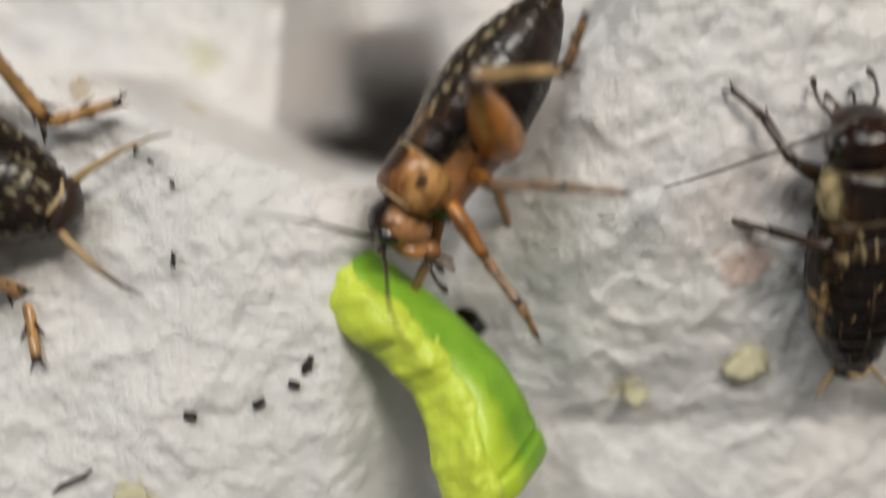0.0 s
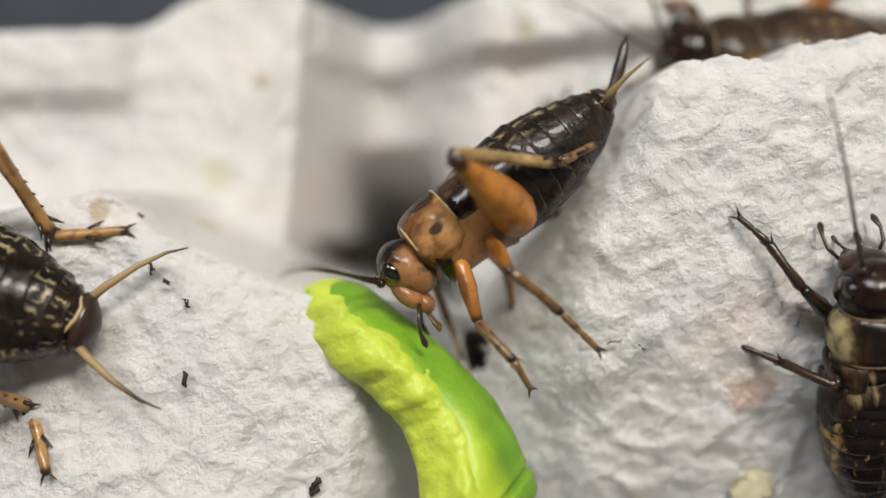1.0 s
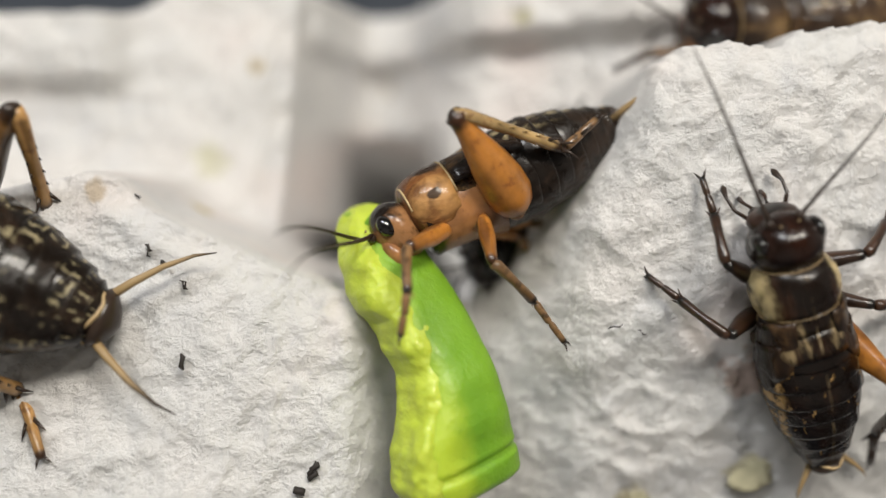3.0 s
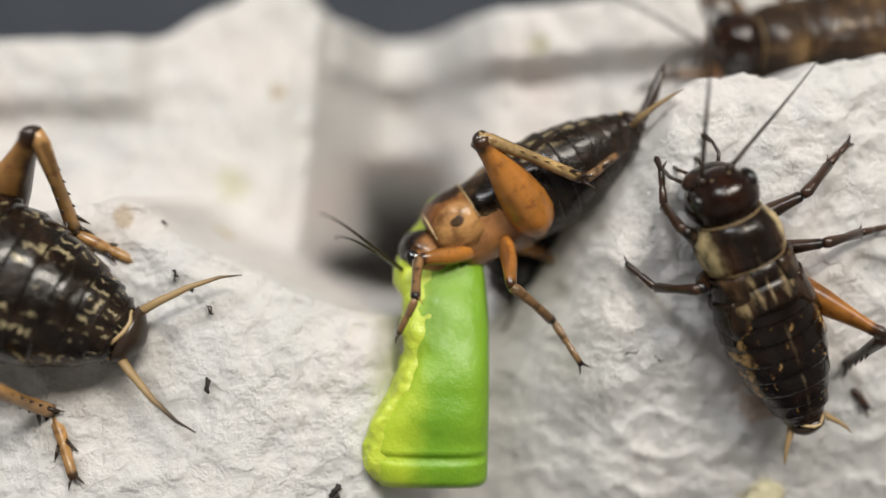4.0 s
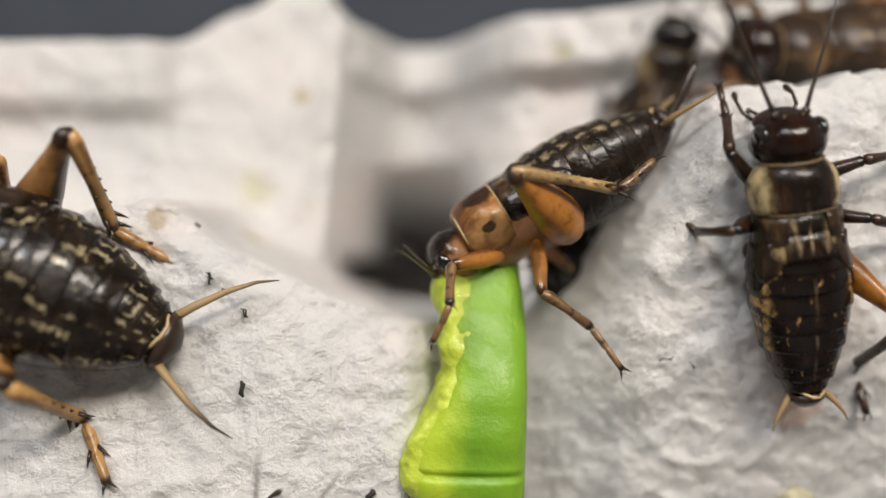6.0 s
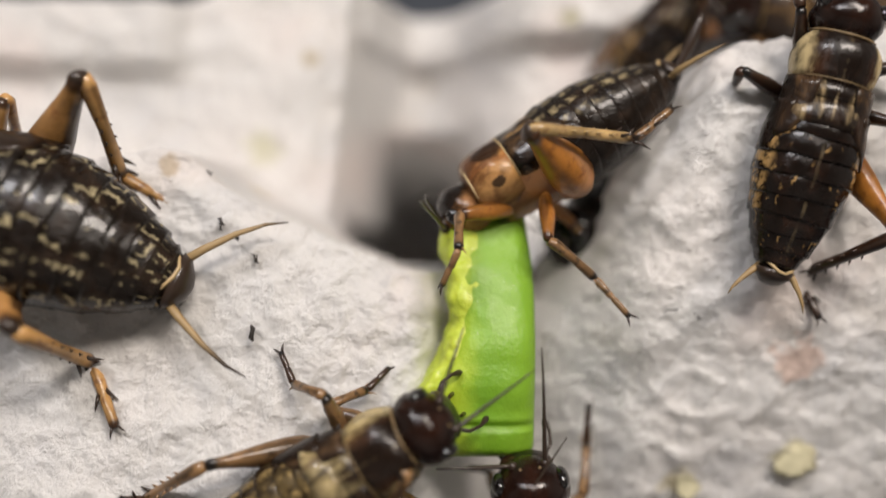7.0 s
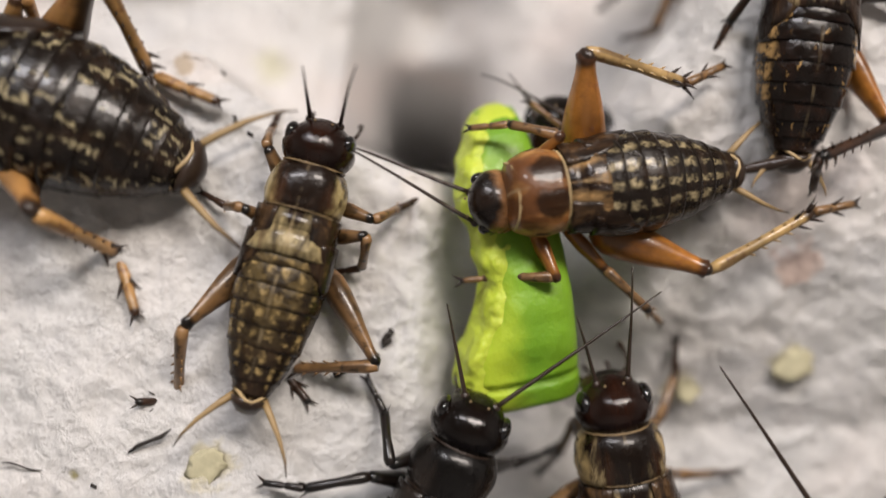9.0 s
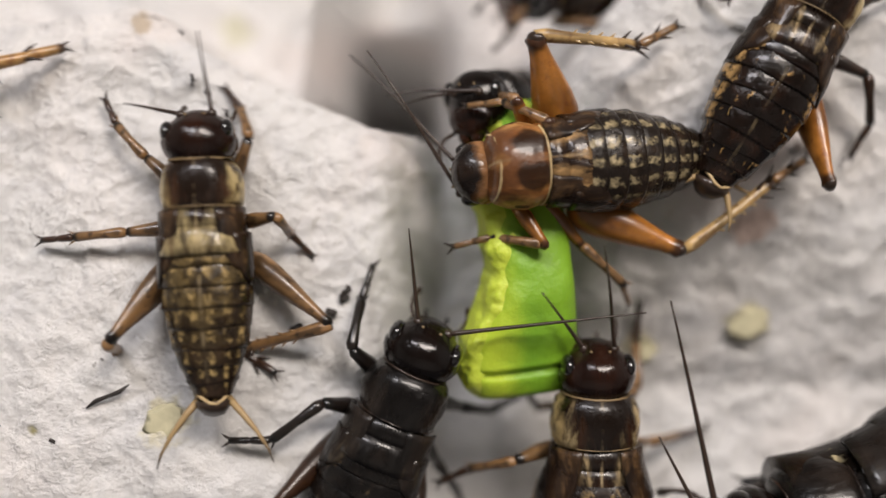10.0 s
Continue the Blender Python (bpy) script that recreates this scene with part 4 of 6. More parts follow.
def walk_antenna(key, name, rows):
    side = 1 if name == "l" else -1
    made = []
    for t, d in rows:
        base = Vector((0.985, 0.105 * side, 0.08))
        if key == "main":
            down, turn = (float(np.interp(t, [n[0] for n in NOD], [n[k] for n in NOD])) for k in (1, 2))
            base = bow(down, turn) @ (Vector((0.98, 0.105 * side, 0.07)) * CM) / CM
        made.append((t, bone(base, base + Vector(d), (0.2, 0, 1))))
    walk_part(LEG_PARTS[key]["antenna_" + name], made)


def motions():
    walk_part(LEG_PARTS['main']['head'], [(t, bow(d, a)) for t, d, a in NOD])
    c = BODIES['main']
    walk_body(c, [
        (0, (0.666, 0.114, 0.042), (-0.597, -0.793, 0.12), (-0.759, 0.607, 0.234)),
        (0.5, (0.701, 0.181, 0.079), (-0.594, -0.8, 0.088), (-0.787, 0.6, 0.141)),
        (1, (0.818, 0.518, -0.039), (-0.785, -0.609, 0.116), (-0.606, 0.793, 0.064)),
        (1.5, (0.871, 0.503, -0.227), (-0.825, -0.464, 0.324), (-0.523, 0.843, -0.126)),
        (2, (0.881, 0.562, -0.253), (-0.898, -0.391, 0.199), (-0.404, 0.915, -0.023)),
        (2.5, (0.851, 0.488, -0.271), (-0.889, -0.364, 0.279), (-0.406, 0.907, -0.11)),
        (2.7, (0.821, 0.488, -0.271), (-0.888, -0.384, 0.253), (-0.416, 0.905, -0.088)),
        (3.8, (0.837, 0.614, -0.292), (-0.869, -0.484, 0.102), (-0.482, 0.875, 0.041)),
        (4, (0.85, 0.604, -0.292), (-0.863, -0.5, 0.074), (-0.496, 0.866, 0.064)),
        (4.5, (0.804, 0.655, -0.245), (-0.862, -0.503, 0.061), (-0.496, 0.862, 0.103)),
        (5, (0.775, 0.663, -0.245), (-0.861, -0.506, 0.048), (-0.496, 0.857, 0.141)),
        (5.5, (0.801, 0.651, -0.245), (-0.86, -0.508, 0.034), (-0.495, 0.85, 0.179)),
        (7, (0.795, 0.636, -0.199), (-0.843, -0.537, 0.001), (-0.519, 0.815, 0.259)),
        (7.5, (0.754, 0.599, -0.199), (-0.837, -0.547, -0.01), (-0.526, 0.801, 0.286)),
        (8, (0.659, 0.398, -0.105), (-0.884, -0.431, 0.182), (-0.365, 0.879, 0.307)),
        (8.1, (0.67, 0.192, 0.077), (-0.895, -0.391, 0.215), (-0.176, 0.752, 0.636)),
        (8.2, (0.682, -0.036, 0.279), (-0.904, -0.347, 0.251), (0.085, 0.429, 0.899)),
        (8.3, (0.688, -0.144, 0.375), (-0.907, -0.325, 0.268), (0.184, 0.266, 0.946)),
        (8.5, (0.771, -0.154, 0.406), (-0.948, -0.219, 0.231), (0.189, 0.195, 0.962)),
        (8.7, (1.0, -0.175, 0.399), (-0.928, -0.285, 0.239), (0.184, 0.208, 0.961)),
        (9, (1.028, -0.445, 0.413), (-0.965, -0.141, 0.223), (0.201, 0.151, 0.968)),
        (9.5, (1.057, -0.564, 0.403), (-0.969, -0.075, 0.235), (0.223, 0.139, 0.965)),
        (10, (1.223, -0.584, 0.392), (-0.964, -0.096, 0.248), (0.233, 0.146, 0.961)),
    ])
    walk_leg('main', 'fore_l', [(0, (0.656, 0.298, -0.602), (0.771, 0.52, -0.888), (0.874, 0.419, -1.151)), (0.5, (0.677, 0.261, -0.603), (0.787, 0.535, -0.843), (0.873, 0.359, -1.071)), (1, (0.659, 0.214, -0.62), (0.646, 0.433, -0.931), (0.664, 0.269, -1.181)), (1.5, (0.638, 0.093, -0.627), (0.634, 0.336, -0.919), (0.567, 0.147, -1.142)), (2, (0.846, 0.434, -0.252), (1.034, 0.42, -0.582), (1.11, 0.282, -0.837)), (2.5, (0.831, 0.449, -0.273), (0.994, 0.629, -0.564), (1.105, 0.495, -0.808)), (4, (0.86, 0.367, -0.043), (1.023, 0.649, -0.239), (1.237, 0.51, -0.396)), (5.5, (0.856, 0.371, -0.04), (1.014, 0.677, -0.202), (1.234, 0.577, -0.38)), (7.5, (0.848, 0.336, 0.013), (0.991, 0.672, -0.092), (1.217, 0.59, -0.272)), (8, (0.835, 0.444, -0.13), (0.989, 0.79, -0.152), (1.212, 0.66, -0.304)), (8.5, (0.453, 0.57, -0.113), (0.699, 0.691, -0.376), (0.822, 0.91, -0.474)), (9, (0.403, 0.561, -0.101), (0.697, 0.496, -0.332), (0.946, 0.479, -0.435)), (10, (0.327, 0.53, -0.074), (0.614, 0.43, -0.302), (0.842, 0.457, -0.444))])
    walk_leg('main', 'mid_l', [(0, (0.281, 0.648, -0.243), (0.022, 0.814, -0.585), (-0.141, 0.965, -0.868)), (0.5, (0.221, 0.637, -0.336), (0.015, 0.774, -0.724), (-0.124, 0.83, -1.051)), (1, (0.325, 0.579, -0.46), (0.209, 0.447, -0.885), (0.164, 0.42, -1.241)), (1.5, (0.341, 0.518, -0.536), (0.158, 0.285, -0.888), (0.117, 0.316, -1.244)), (2, (0.267, 0.52, -0.549), (0.082, 0.33, -0.925), (-0.039, 0.405, -1.255)), (2.5, (0.387, 0.471, -0.563), (0.179, 0.249, -0.908), (0.081, 0.154, -1.241)), (4, (0.422, 0.501, -0.516), (0.263, 0.302, -0.899), (0.255, 0.389, -1.249)), (5.5, (0.428, 0.512, -0.499), (0.23, 0.445, -0.908), (0.209, 0.577, -1.243)), (7.5, (0.438, 0.564, -0.411), (0.285, 0.507, -0.841), (0.226, 0.667, -1.158)), (8, (0.316, 0.34, -0.658), (0.086, 0.362, -1.056), (0.046, 0.545, -1.364)), (8.5, (0.022, 0.569, -0.281), (-0.212, 0.911, -0.346), (-0.41, 1.046, -0.492)), (9, (-0.024, 0.541, -0.261), (-0.302, 0.853, -0.299), (-0.472, 0.952, -0.498)), (10, (-0.024, 0.541, -0.249), (-0.321, 0.835, -0.289), (-0.455, 0.961, -0.5))])
    walk_leg('main', 'hind_l', [(0, (-0.131, 0.866, 0.275), (-0.604, 0.424, -0.261), (-0.936, 0.498, -0.144)), (0.5, (-0.075, 0.904, 0.241), (-0.582, 0.474, -0.271), (-0.92, 0.551, -0.173)), (1, (0.183, 0.768, 0.354), (-0.389, 0.362, -0.109), (-0.717, 0.232, -0.18)), (1.5, (0.303, 0.728, 0.34), (-0.344, 0.586, -0.177), (-0.671, 0.459, -0.095)), (2, (0.268, 0.647, 0.409), (-0.378, 0.72, -0.123), (-0.644, 0.495, -0.031)), (2.5, (0.263, 0.649, 0.409), (-0.415, 0.429, -0.035), (-0.755, 0.408, 0.081)), (4, (0.124, 0.589, 0.476), (-0.408, 0.388, -0.142), (-0.742, 0.255, -0.113)), (5.5, (0.242, 0.71, 0.378), (-0.372, 0.489, -0.15), (-0.718, 0.398, -0.112)), (7.5, (0.212, 0.775, 0.339), (-0.433, 0.529, -0.14), (-0.785, 0.455, -0.117)), (7.6, (0.212, 0.775, 0.339), (-0.433, 0.529, -0.14), (-0.785, 0.455, -0.117)), (7.8, (0.244, 1.045, -0.123), (-0.451, 0.765, -0.501), (-0.671, 0.983, -0.684)), (8, (0.244, 1.045, -0.123), (-0.451, 0.765, -0.501), (-0.671, 0.983, -0.684)), (8.3, (-0.553, 0.78, 0.077), (-1.275, 0.621, -0.322), (-1.432, 0.467, -0.037)), (9, (-0.706, 0.666, -0.057), (-1.471, 0.375, 0.133), (-1.83, 0.353, 0.132)), (10, (-0.688, 0.671, -0.016), (-1.4, 0.245, 0.117), (-1.728, 0.099, 0.086))])
    walk_leg('main', 'fore_r', [(0, (0.886, -0.094, -0.405), (1.231, -0.232, -0.487), (1.477, -0.061, -0.48)), (0.5, (0.771, -0.415, -0.45), (0.873, -0.653, -0.727), (0.886, -0.355, -0.7)), (1, (0.662, -0.58, -0.243), (0.764, -0.724, -0.579), (0.86, -0.681, -0.86)), (1.5, (0.542, -0.606, -0.295), (0.52, -0.813, -0.612), (0.545, -1.005, -0.842)), (2, (0.525, -0.545, -0.448), (0.503, -0.826, -0.702), (0.514, -1.041, -0.911)), (2.5, (0.58, -0.598, -0.1), (0.826, -0.343, -0.239), (1.05, -0.151, -0.185)), (4, (0.626, -0.592, -0.263), (0.8, -0.254, -0.246), (0.684, 0.023, -0.252)), (7.5, (0.652, -0.528, -0.416), (0.797, -0.184, -0.344), (0.675, 0.083, -0.28)), (8.5, (0.46, -0.309, 0.192), (0.525, -0.332, -0.182), (0.658, -0.48, -0.364)), (9, (0.306, -0.337, 0.139), (0.564, -0.51, -0.081), (0.77, -0.55, -0.25)), (10, (0.277, -0.252, 0.156), (0.499, -0.47, -0.063), (0.683, -0.501, -0.258))])
    walk_leg('main', 'mid_r', [(0, (0.158, -0.461, -0.592), (0.377, -0.6, -0.972), (0.567, -0.691, -1.264)), (1, (0.194, -0.505, -0.562), (0.344, -0.783, -0.896), (0.543, -0.83, -1.193)), (2.5, (-0.108, -0.415, -0.43), (-0.211, -0.74, -0.738), (-0.207, -0.923, -1.048)), (5.5, (0.059, -0.336, -0.627), (0.017, -0.585, -1.011), (0.05, -0.839, -1.264)), (7.5, (0.121, -0.17, -0.674), (0.101, -0.399, -1.072), (0.1, -0.609, -1.364)), (8, (0.61, 0.022, -0.123), (0.608, -0.394, -0.07), (0.678, -0.581, 0.126)), (8.5, (-0.164, -0.144, -0.063), (0.098, -0.401, -0.267), (0.225, -0.626, -0.375)), (10, (0.451, -0.44, 0.065), (0.435, -0.584, -0.329), (0.582, -0.72, -0.525))])
    walk_leg('main', 'hind_r', [(0, (-0.8, -0.45, 0), (-0.03, -0.42, -0.33), (-0.36, -0.46, -0.45)), (7.8, (-0.8, -0.45, 0), (-0.03, -0.42, -0.33), (-0.36, -0.46, -0.45)), (8.0, (-0.8, -0.45, 0), (-0.03, -0.42, -0.33), (-0.36, -0.46, -0.45)), (8.3, (-0.301, -0.65, 0.393), (-1.042, -0.27, 0.281), (-1.394, -0.252, 0.21)), (9, (0.081, -0.853, 0.297), (-0.706, -0.631, 0.104), (-1.045, -0.749, 0.08)), (10, (0.331, -0.834, 0.227), (-0.499, -0.784, 0.108), (-0.828, -0.93, 0.1))])
    walk_antenna('main', 'l', [(0, (0.315, 0.913, -0.259)), (0.5, (0.161, 0.987, 0.017)), (1, (0.323, 0.867, 0.381)), (1.5, (0.478, 0.737, -0.477)), (2, (0.502, 0.851, -0.153)), (2.5, (0.696, 0.684, -0.219)), (3.8, (0.257, 0.874, 0.412)), (4.5, (0.242, 0.718, 0.653)), (5, (0.565, 0.729, 0.386)), (5.5, (0.319, 0.866, 0.386)), (7, (0.063, 0.916, 0.397)), (7.5, (0.384, 0.621, 0.683)), (8, (0.18, 0.871, 0.458)), (8.3, (0.237, -0.965, 0.11)), (9, (0.785, -0.615, -0.08)), (10, (0.469, -0.883, -0.001))])
    walk_antenna('main', 'r', [(0, (0.283, 0.587, 0.759)), (0.5, (0.498, 0.728, 0.472)), (1, (0.41, 0.835, 0.368)), (1.5, (0.604, 0.797, -0.015)), (2, (0.546, 0.812, -0.204)), (2.5, (0.637, 0.766, -0.079)), (3.8, (0.225, 0.895, 0.384)), (4.5, (0.4, 0.86, 0.315)), (5, (0.548, 0.748, 0.373)), (5.5, (0.261, 0.89, 0.374)), (7, (0.016, 0.932, 0.362)), (7.5, (0.199, 0.778, 0.597)), (8, (0.103, 0.886, 0.452)), (8.3, (0.224, -0.892, -0.392)), (9, (0.828, -0.497, -0.261)), (10, (0.497, -0.791, -0.356))])
    c = BODIES['left']
    walk_body(c, [
        (0, (-3.293, 0.05, 0.469), (-0.932, 0.338, 0.127), (0.209, 0.219, 0.953)),
        (0.5, (-3.29, 0.015, 0.465), (-0.945, 0.304, 0.124), (0.199, 0.23, 0.953)),
        (1, (-3.29, 0.018, 0.461), (-0.947, 0.298, 0.121), (0.195, 0.232, 0.953)),
        (2, (-3.189, 0.025, 0.464), (-0.944, 0.307, 0.124), (0.199, 0.229, 0.953)),
        (2.5, (-3.092, -0.026, 0.462), (-0.932, 0.341, 0.123), (0.206, 0.219, 0.954)),
        (3.8, (-3.082, 0.114, 0.457), (-0.902, 0.415, 0.118), (0.216, 0.196, 0.957)),
        (4.5, (-3.089, 0.108, 0.458), (-0.906, 0.405, 0.119), (0.214, 0.199, 0.956)),
        (5.5, (-3.072, 0.114, 0.455), (-0.898, 0.425, 0.117), (0.216, 0.193, 0.957)),
        (7, (-3.091, 0.069, 0.456), (-0.914, 0.388, 0.117), (0.21, 0.206, 0.956)),
        (7.5, (-3.1, 0.061, 0.454), (-0.917, 0.382, 0.116), (0.208, 0.208, 0.956)),
        (8, (-3.103, 0.06, 0.453), (-0.921, 0.371, 0.115), (0.205, 0.212, 0.956)),
        (8.9, (-3.118, 0.075, 0.453), (-0.914, 0.39, 0.115), (0.208, 0.206, 0.956)),
        (9.2, (-3.199, 0.197, 0.449), (-0.948, 0.299, 0.112), (0.187, 0.234, 0.954)),
        (9.5, (-3.794, 0.04, 0.452), (-0.979, 0.17, 0.115), (0.157, 0.264, 0.952)),
        (9.75, (-4.435, 0.001, 0.459), (-0.992, 0.047, 0.12), (0.129, 0.284, 0.95)),
        (10, (-4.913, 0.124, 0.462), (-0.991, 0.046, 0.122), (0.13, 0.284, 0.95)),
    ])
    walk_leg('left', 'fore_l', [(0, (0.702, 0.437, 0.04), (0.913, 0.615, -0.232), (1.153, 0.69, -0.345))])
    walk_leg('left', 'mid_l', [(0, (0.205, 0.547, 0.04), (0.057, 0.837, -0.238), (-0.088, 1.063, -0.336))])
    walk_leg('left', 'hind_l', [(0, (-0.519, 0.431, 0.239), (-0.868, 0.5, -0.347), (-1.069, 0.838, -0.251)), (2.5, (-0.447, 0.464, 0.288), (-0.677, 0.486, -0.358), (-0.94, 0.78, -0.27)), (4.5, (-0.454, 0.516, 0.26), (-0.774, 0.536, -0.346), (-1.051, 0.815, -0.255)), (5.5, (-0.443, 0.521, 0.266), (-0.758, 0.536, -0.343), (-1.046, 0.803, -0.25)), (8, (-0.406, 0.594, 0.253), (-0.713, 0.543, -0.358), (-0.983, 0.831, -0.27)), (8.9, (-0.423, 0.6, 0.237), (-0.75, 0.526, -0.361), (-1.009, 0.819, -0.261)), (9.5, (-0.574, 0.541, 0.119), (-1.169, 0.603, -0.216), (-1.321, 0.965, -0.307)), (10, (-0.613, 0.537, 0.064), (-1.202, 0.649, -0.267), (-1.353, 1.003, -0.392))])
    walk_leg('left', 'fore_r', [(0, (0.702, -0.437, 0.04), (0.913, -0.615, -0.232), (1.153, -0.69, -0.345))])
    walk_leg('left', 'mid_r', [(0, (0.308, -0.158, 0.212), (0.11, -0.46, -0.019), (0.214, -0.481, -0.284)), (4.5, (0.295, -0.623, -0.123), (0.263, -0.5, -0.532), (-0.01, -0.428, -0.484)), (5, (0.228, -0.518, 0.077), (0.193, -0.404, -0.334), (-0.08, -0.335, -0.285)), (5.5, (0.208, -0.494, 0.099), (0.172, -0.374, -0.311), (-0.102, -0.308, -0.261)), (7.5, (0.26, -0.559, 0.025), (0.23, -0.473, -0.393), (-0.041, -0.394, -0.348)), (8, (0.251, -0.544, 0.046), (0.22, -0.461, -0.373), (-0.05, -0.379, -0.329)), (8.5, (0.227, -0.511, 0.084), (0.194, -0.431, -0.335), (-0.077, -0.352, -0.291)), (8.9, (0.191, -0.494, 0.096), (0.167, -0.432, -0.326), (-0.104, -0.355, -0.281)), (9.5, (-0.004, -0.193, 0.147), (-0.4, -0.282, 0.01), (-0.536, -0.295, -0.241)), (10, (-0.192, -0.155, -0.115), (-0.612, -0.137, -0.032), (-0.821, -0.15, -0.226))])
    walk_leg('left', 'hind_r', [(0, (-0.285, -0.728, 0.371), (-0.762, -0.407, -0.01), (-1.101, -0.62, 0.081)), (2.5, (-0.226, -0.838, 0.3), (-0.414, -0.489, -0.265), (-0.814, -0.48, -0.352)), (4, (-0.165, -0.744, 0.399), (-0.457, -0.414, -0.132), (-0.861, -0.406, -0.201)), (5, (-0.149, -0.723, 0.417), (-0.458, -0.404, -0.112), (-0.865, -0.403, -0.163)), (5.5, (-0.133, -0.719, 0.423), (-0.461, -0.455, -0.124), (-0.866, -0.426, -0.182)), (7.5, (-0.162, -0.732, 0.407), (-0.438, -0.459, -0.163), (-0.843, -0.428, -0.222)), (8, (-0.174, -0.719, 0.414), (-0.486, -0.442, -0.136), (-0.892, -0.419, -0.189)), (8.9, (-0.155, -0.67, 0.449), (-0.495, -0.465, -0.115), (-0.891, -0.417, -0.02)), (9.5, (-0.543, -0.48, 0.346), (-1.121, -0.266, 0.036), (-1.484, -0.456, 0.028)), (10, (-0.757, -0.077, 0.112), (-1.437, 0.024, 0.056), (-1.803, -0.151, -0.001))])
    walk_antenna('left', 'l', [(0, (0.373, 0.837, -0.401))])
    walk_antenna('left', 'r', [(0, (0.945, 0.173, -0.278))])
    c = BODIES['right']
    walk_body(c, [
        (0, (3.447, -0.872, -0.043), (-0.111, 0.919, 0.379), (0.059, -0.374, 0.925)),
        (0.2, (3.512, -0.872, -0.061), (-0.088, 0.922, 0.377), (0.047, -0.374, 0.926)),
        (0.5, (3.46, -0.927, -0.06), (-0.066, 0.92, 0.386), (0.036, -0.385, 0.922)),
        (1, (3.518, -0.968, -0.084), (-0.12, 0.912, 0.393), (0.066, -0.388, 0.919)),
        (1.5, (3.404, -0.832, -0.012), (-0.177, 0.906, 0.385), (0.095, -0.374, 0.923)),
        (2.1, (3.242, -0.781, 0.023), (-0.18, 0.911, 0.372), (0.093, -0.36, 0.928)),
        (2.5, (3.304, -0.919, -0.033), (-0.265, 0.881, 0.392), (0.144, -0.366, 0.919)),
        (2.7, (3.212, -0.855, -0.008), (-0.26, 0.887, 0.382), (0.138, -0.358, 0.923)),
        (3.3, (2.81, -0.526, 0.117), (-0.316, 0.893, 0.321), (0.141, -0.29, 0.946)),
        (3.8, (2.577, -0.164, 0.205), (-0.367, 0.894, 0.258), (0.135, -0.224, 0.965)),
        (4.1, (2.554, -0.213, 0.196), (-0.413, 0.872, 0.263), (0.154, -0.218, 0.964)),
        (4.5, (2.566, -0.165, 0.203), (-0.305, 0.916, 0.261), (0.114, -0.237, 0.965)),
        (4.7, (2.528, -0.014, 0.231), (-0.242, 0.941, 0.236), (0.084, -0.222, 0.971)),
        (5, (2.544, -0.061, 0.217), (-0.245, 0.939, 0.24), (0.086, -0.226, 0.97)),
        (5.5, (2.535, -0.048, 0.22), (-0.238, 0.94, 0.243), (0.085, -0.229, 0.97)),
        (5.7, (2.522, -0.022, 0.228), (-0.243, 0.94, 0.238), (0.085, -0.223, 0.971)),
        (6.2, (2.533, 0.326, 0.273), (-0.026, 0.983, 0.182), (0.008, -0.182, 0.983)),
        (6.8, (2.544, 0.638, 0.269), (0.235, 0.967, 0.097), (-0.046, -0.089, 0.995)),
        (7, (2.608, 0.694, 0.266), (0.246, 0.966, 0.081), (-0.044, -0.072, 0.996)),
        (7.5, (2.621, 0.689, 0.247), (0.253, 0.965, 0.065), (-0.041, -0.057, 0.998)),
        (8, (2.56, 0.674, 0.249), (0.232, 0.971, 0.063), (-0.037, -0.056, 0.998)),
        (8.5, (2.503, 0.823, 0.26), (0.185, 0.981, 0.051), (-0.028, -0.046, 0.999)),
        (9, (2.546, 0.814, 0.259), (0.085, 0.995, 0.052), (-0.013, -0.052, 0.999)),
        (9.5, (2.558, 0.539, 0.291), (0.243, 0.967, 0.079), (-0.043, -0.07, 0.997)),
        (9.8, (2.543, 0.318, 0.393), (0.388, 0.921, 0.01), (-0.04, 0.006, 0.999)),
        (10, (2.66, 0.178, 0.41), (0.472, 0.88, 0.058), (-0.069, -0.029, 0.997)),
    ])
    walk_leg('right', 'fore_l', [(0, (0.727, 0.441, -0.01), (0.982, 0.566, -0.262), (1.141, 0.732, -0.404)), (0.5, (0.739, 0.448, -0.037), (1.007, 0.607, -0.254), (1.168, 0.773, -0.393)), (1, (0.804, 0.417, -0.127), (1.103, 0.589, -0.287), (1.266, 0.745, -0.435)), (2.5, (0.778, 0.415, -0.05), (1.037, 0.321, -0.312), (1.248, 0.318, -0.48)), (4.5, (0.717, 0.314, 0.111), (0.786, 0.293, -0.262), (1.007, 0.166, -0.352)), (5.5, (0.766, 0.41, -0.021), (0.93, 0.247, -0.321), (1.135, 0.206, -0.493)), (7, (0.82, 0.33, 0.02), (1.1, 0.42, -0.22), (1.32, 0.45, -0.37)), (8.5, (0.82, 0.33, 0.02), (1.1, 0.42, -0.22), (1.32, 0.45, -0.37)), (10, (0.46, 0.472, 0.081), (0.269, 0.504, -0.246), (0.234, 0.749, -0.354))])
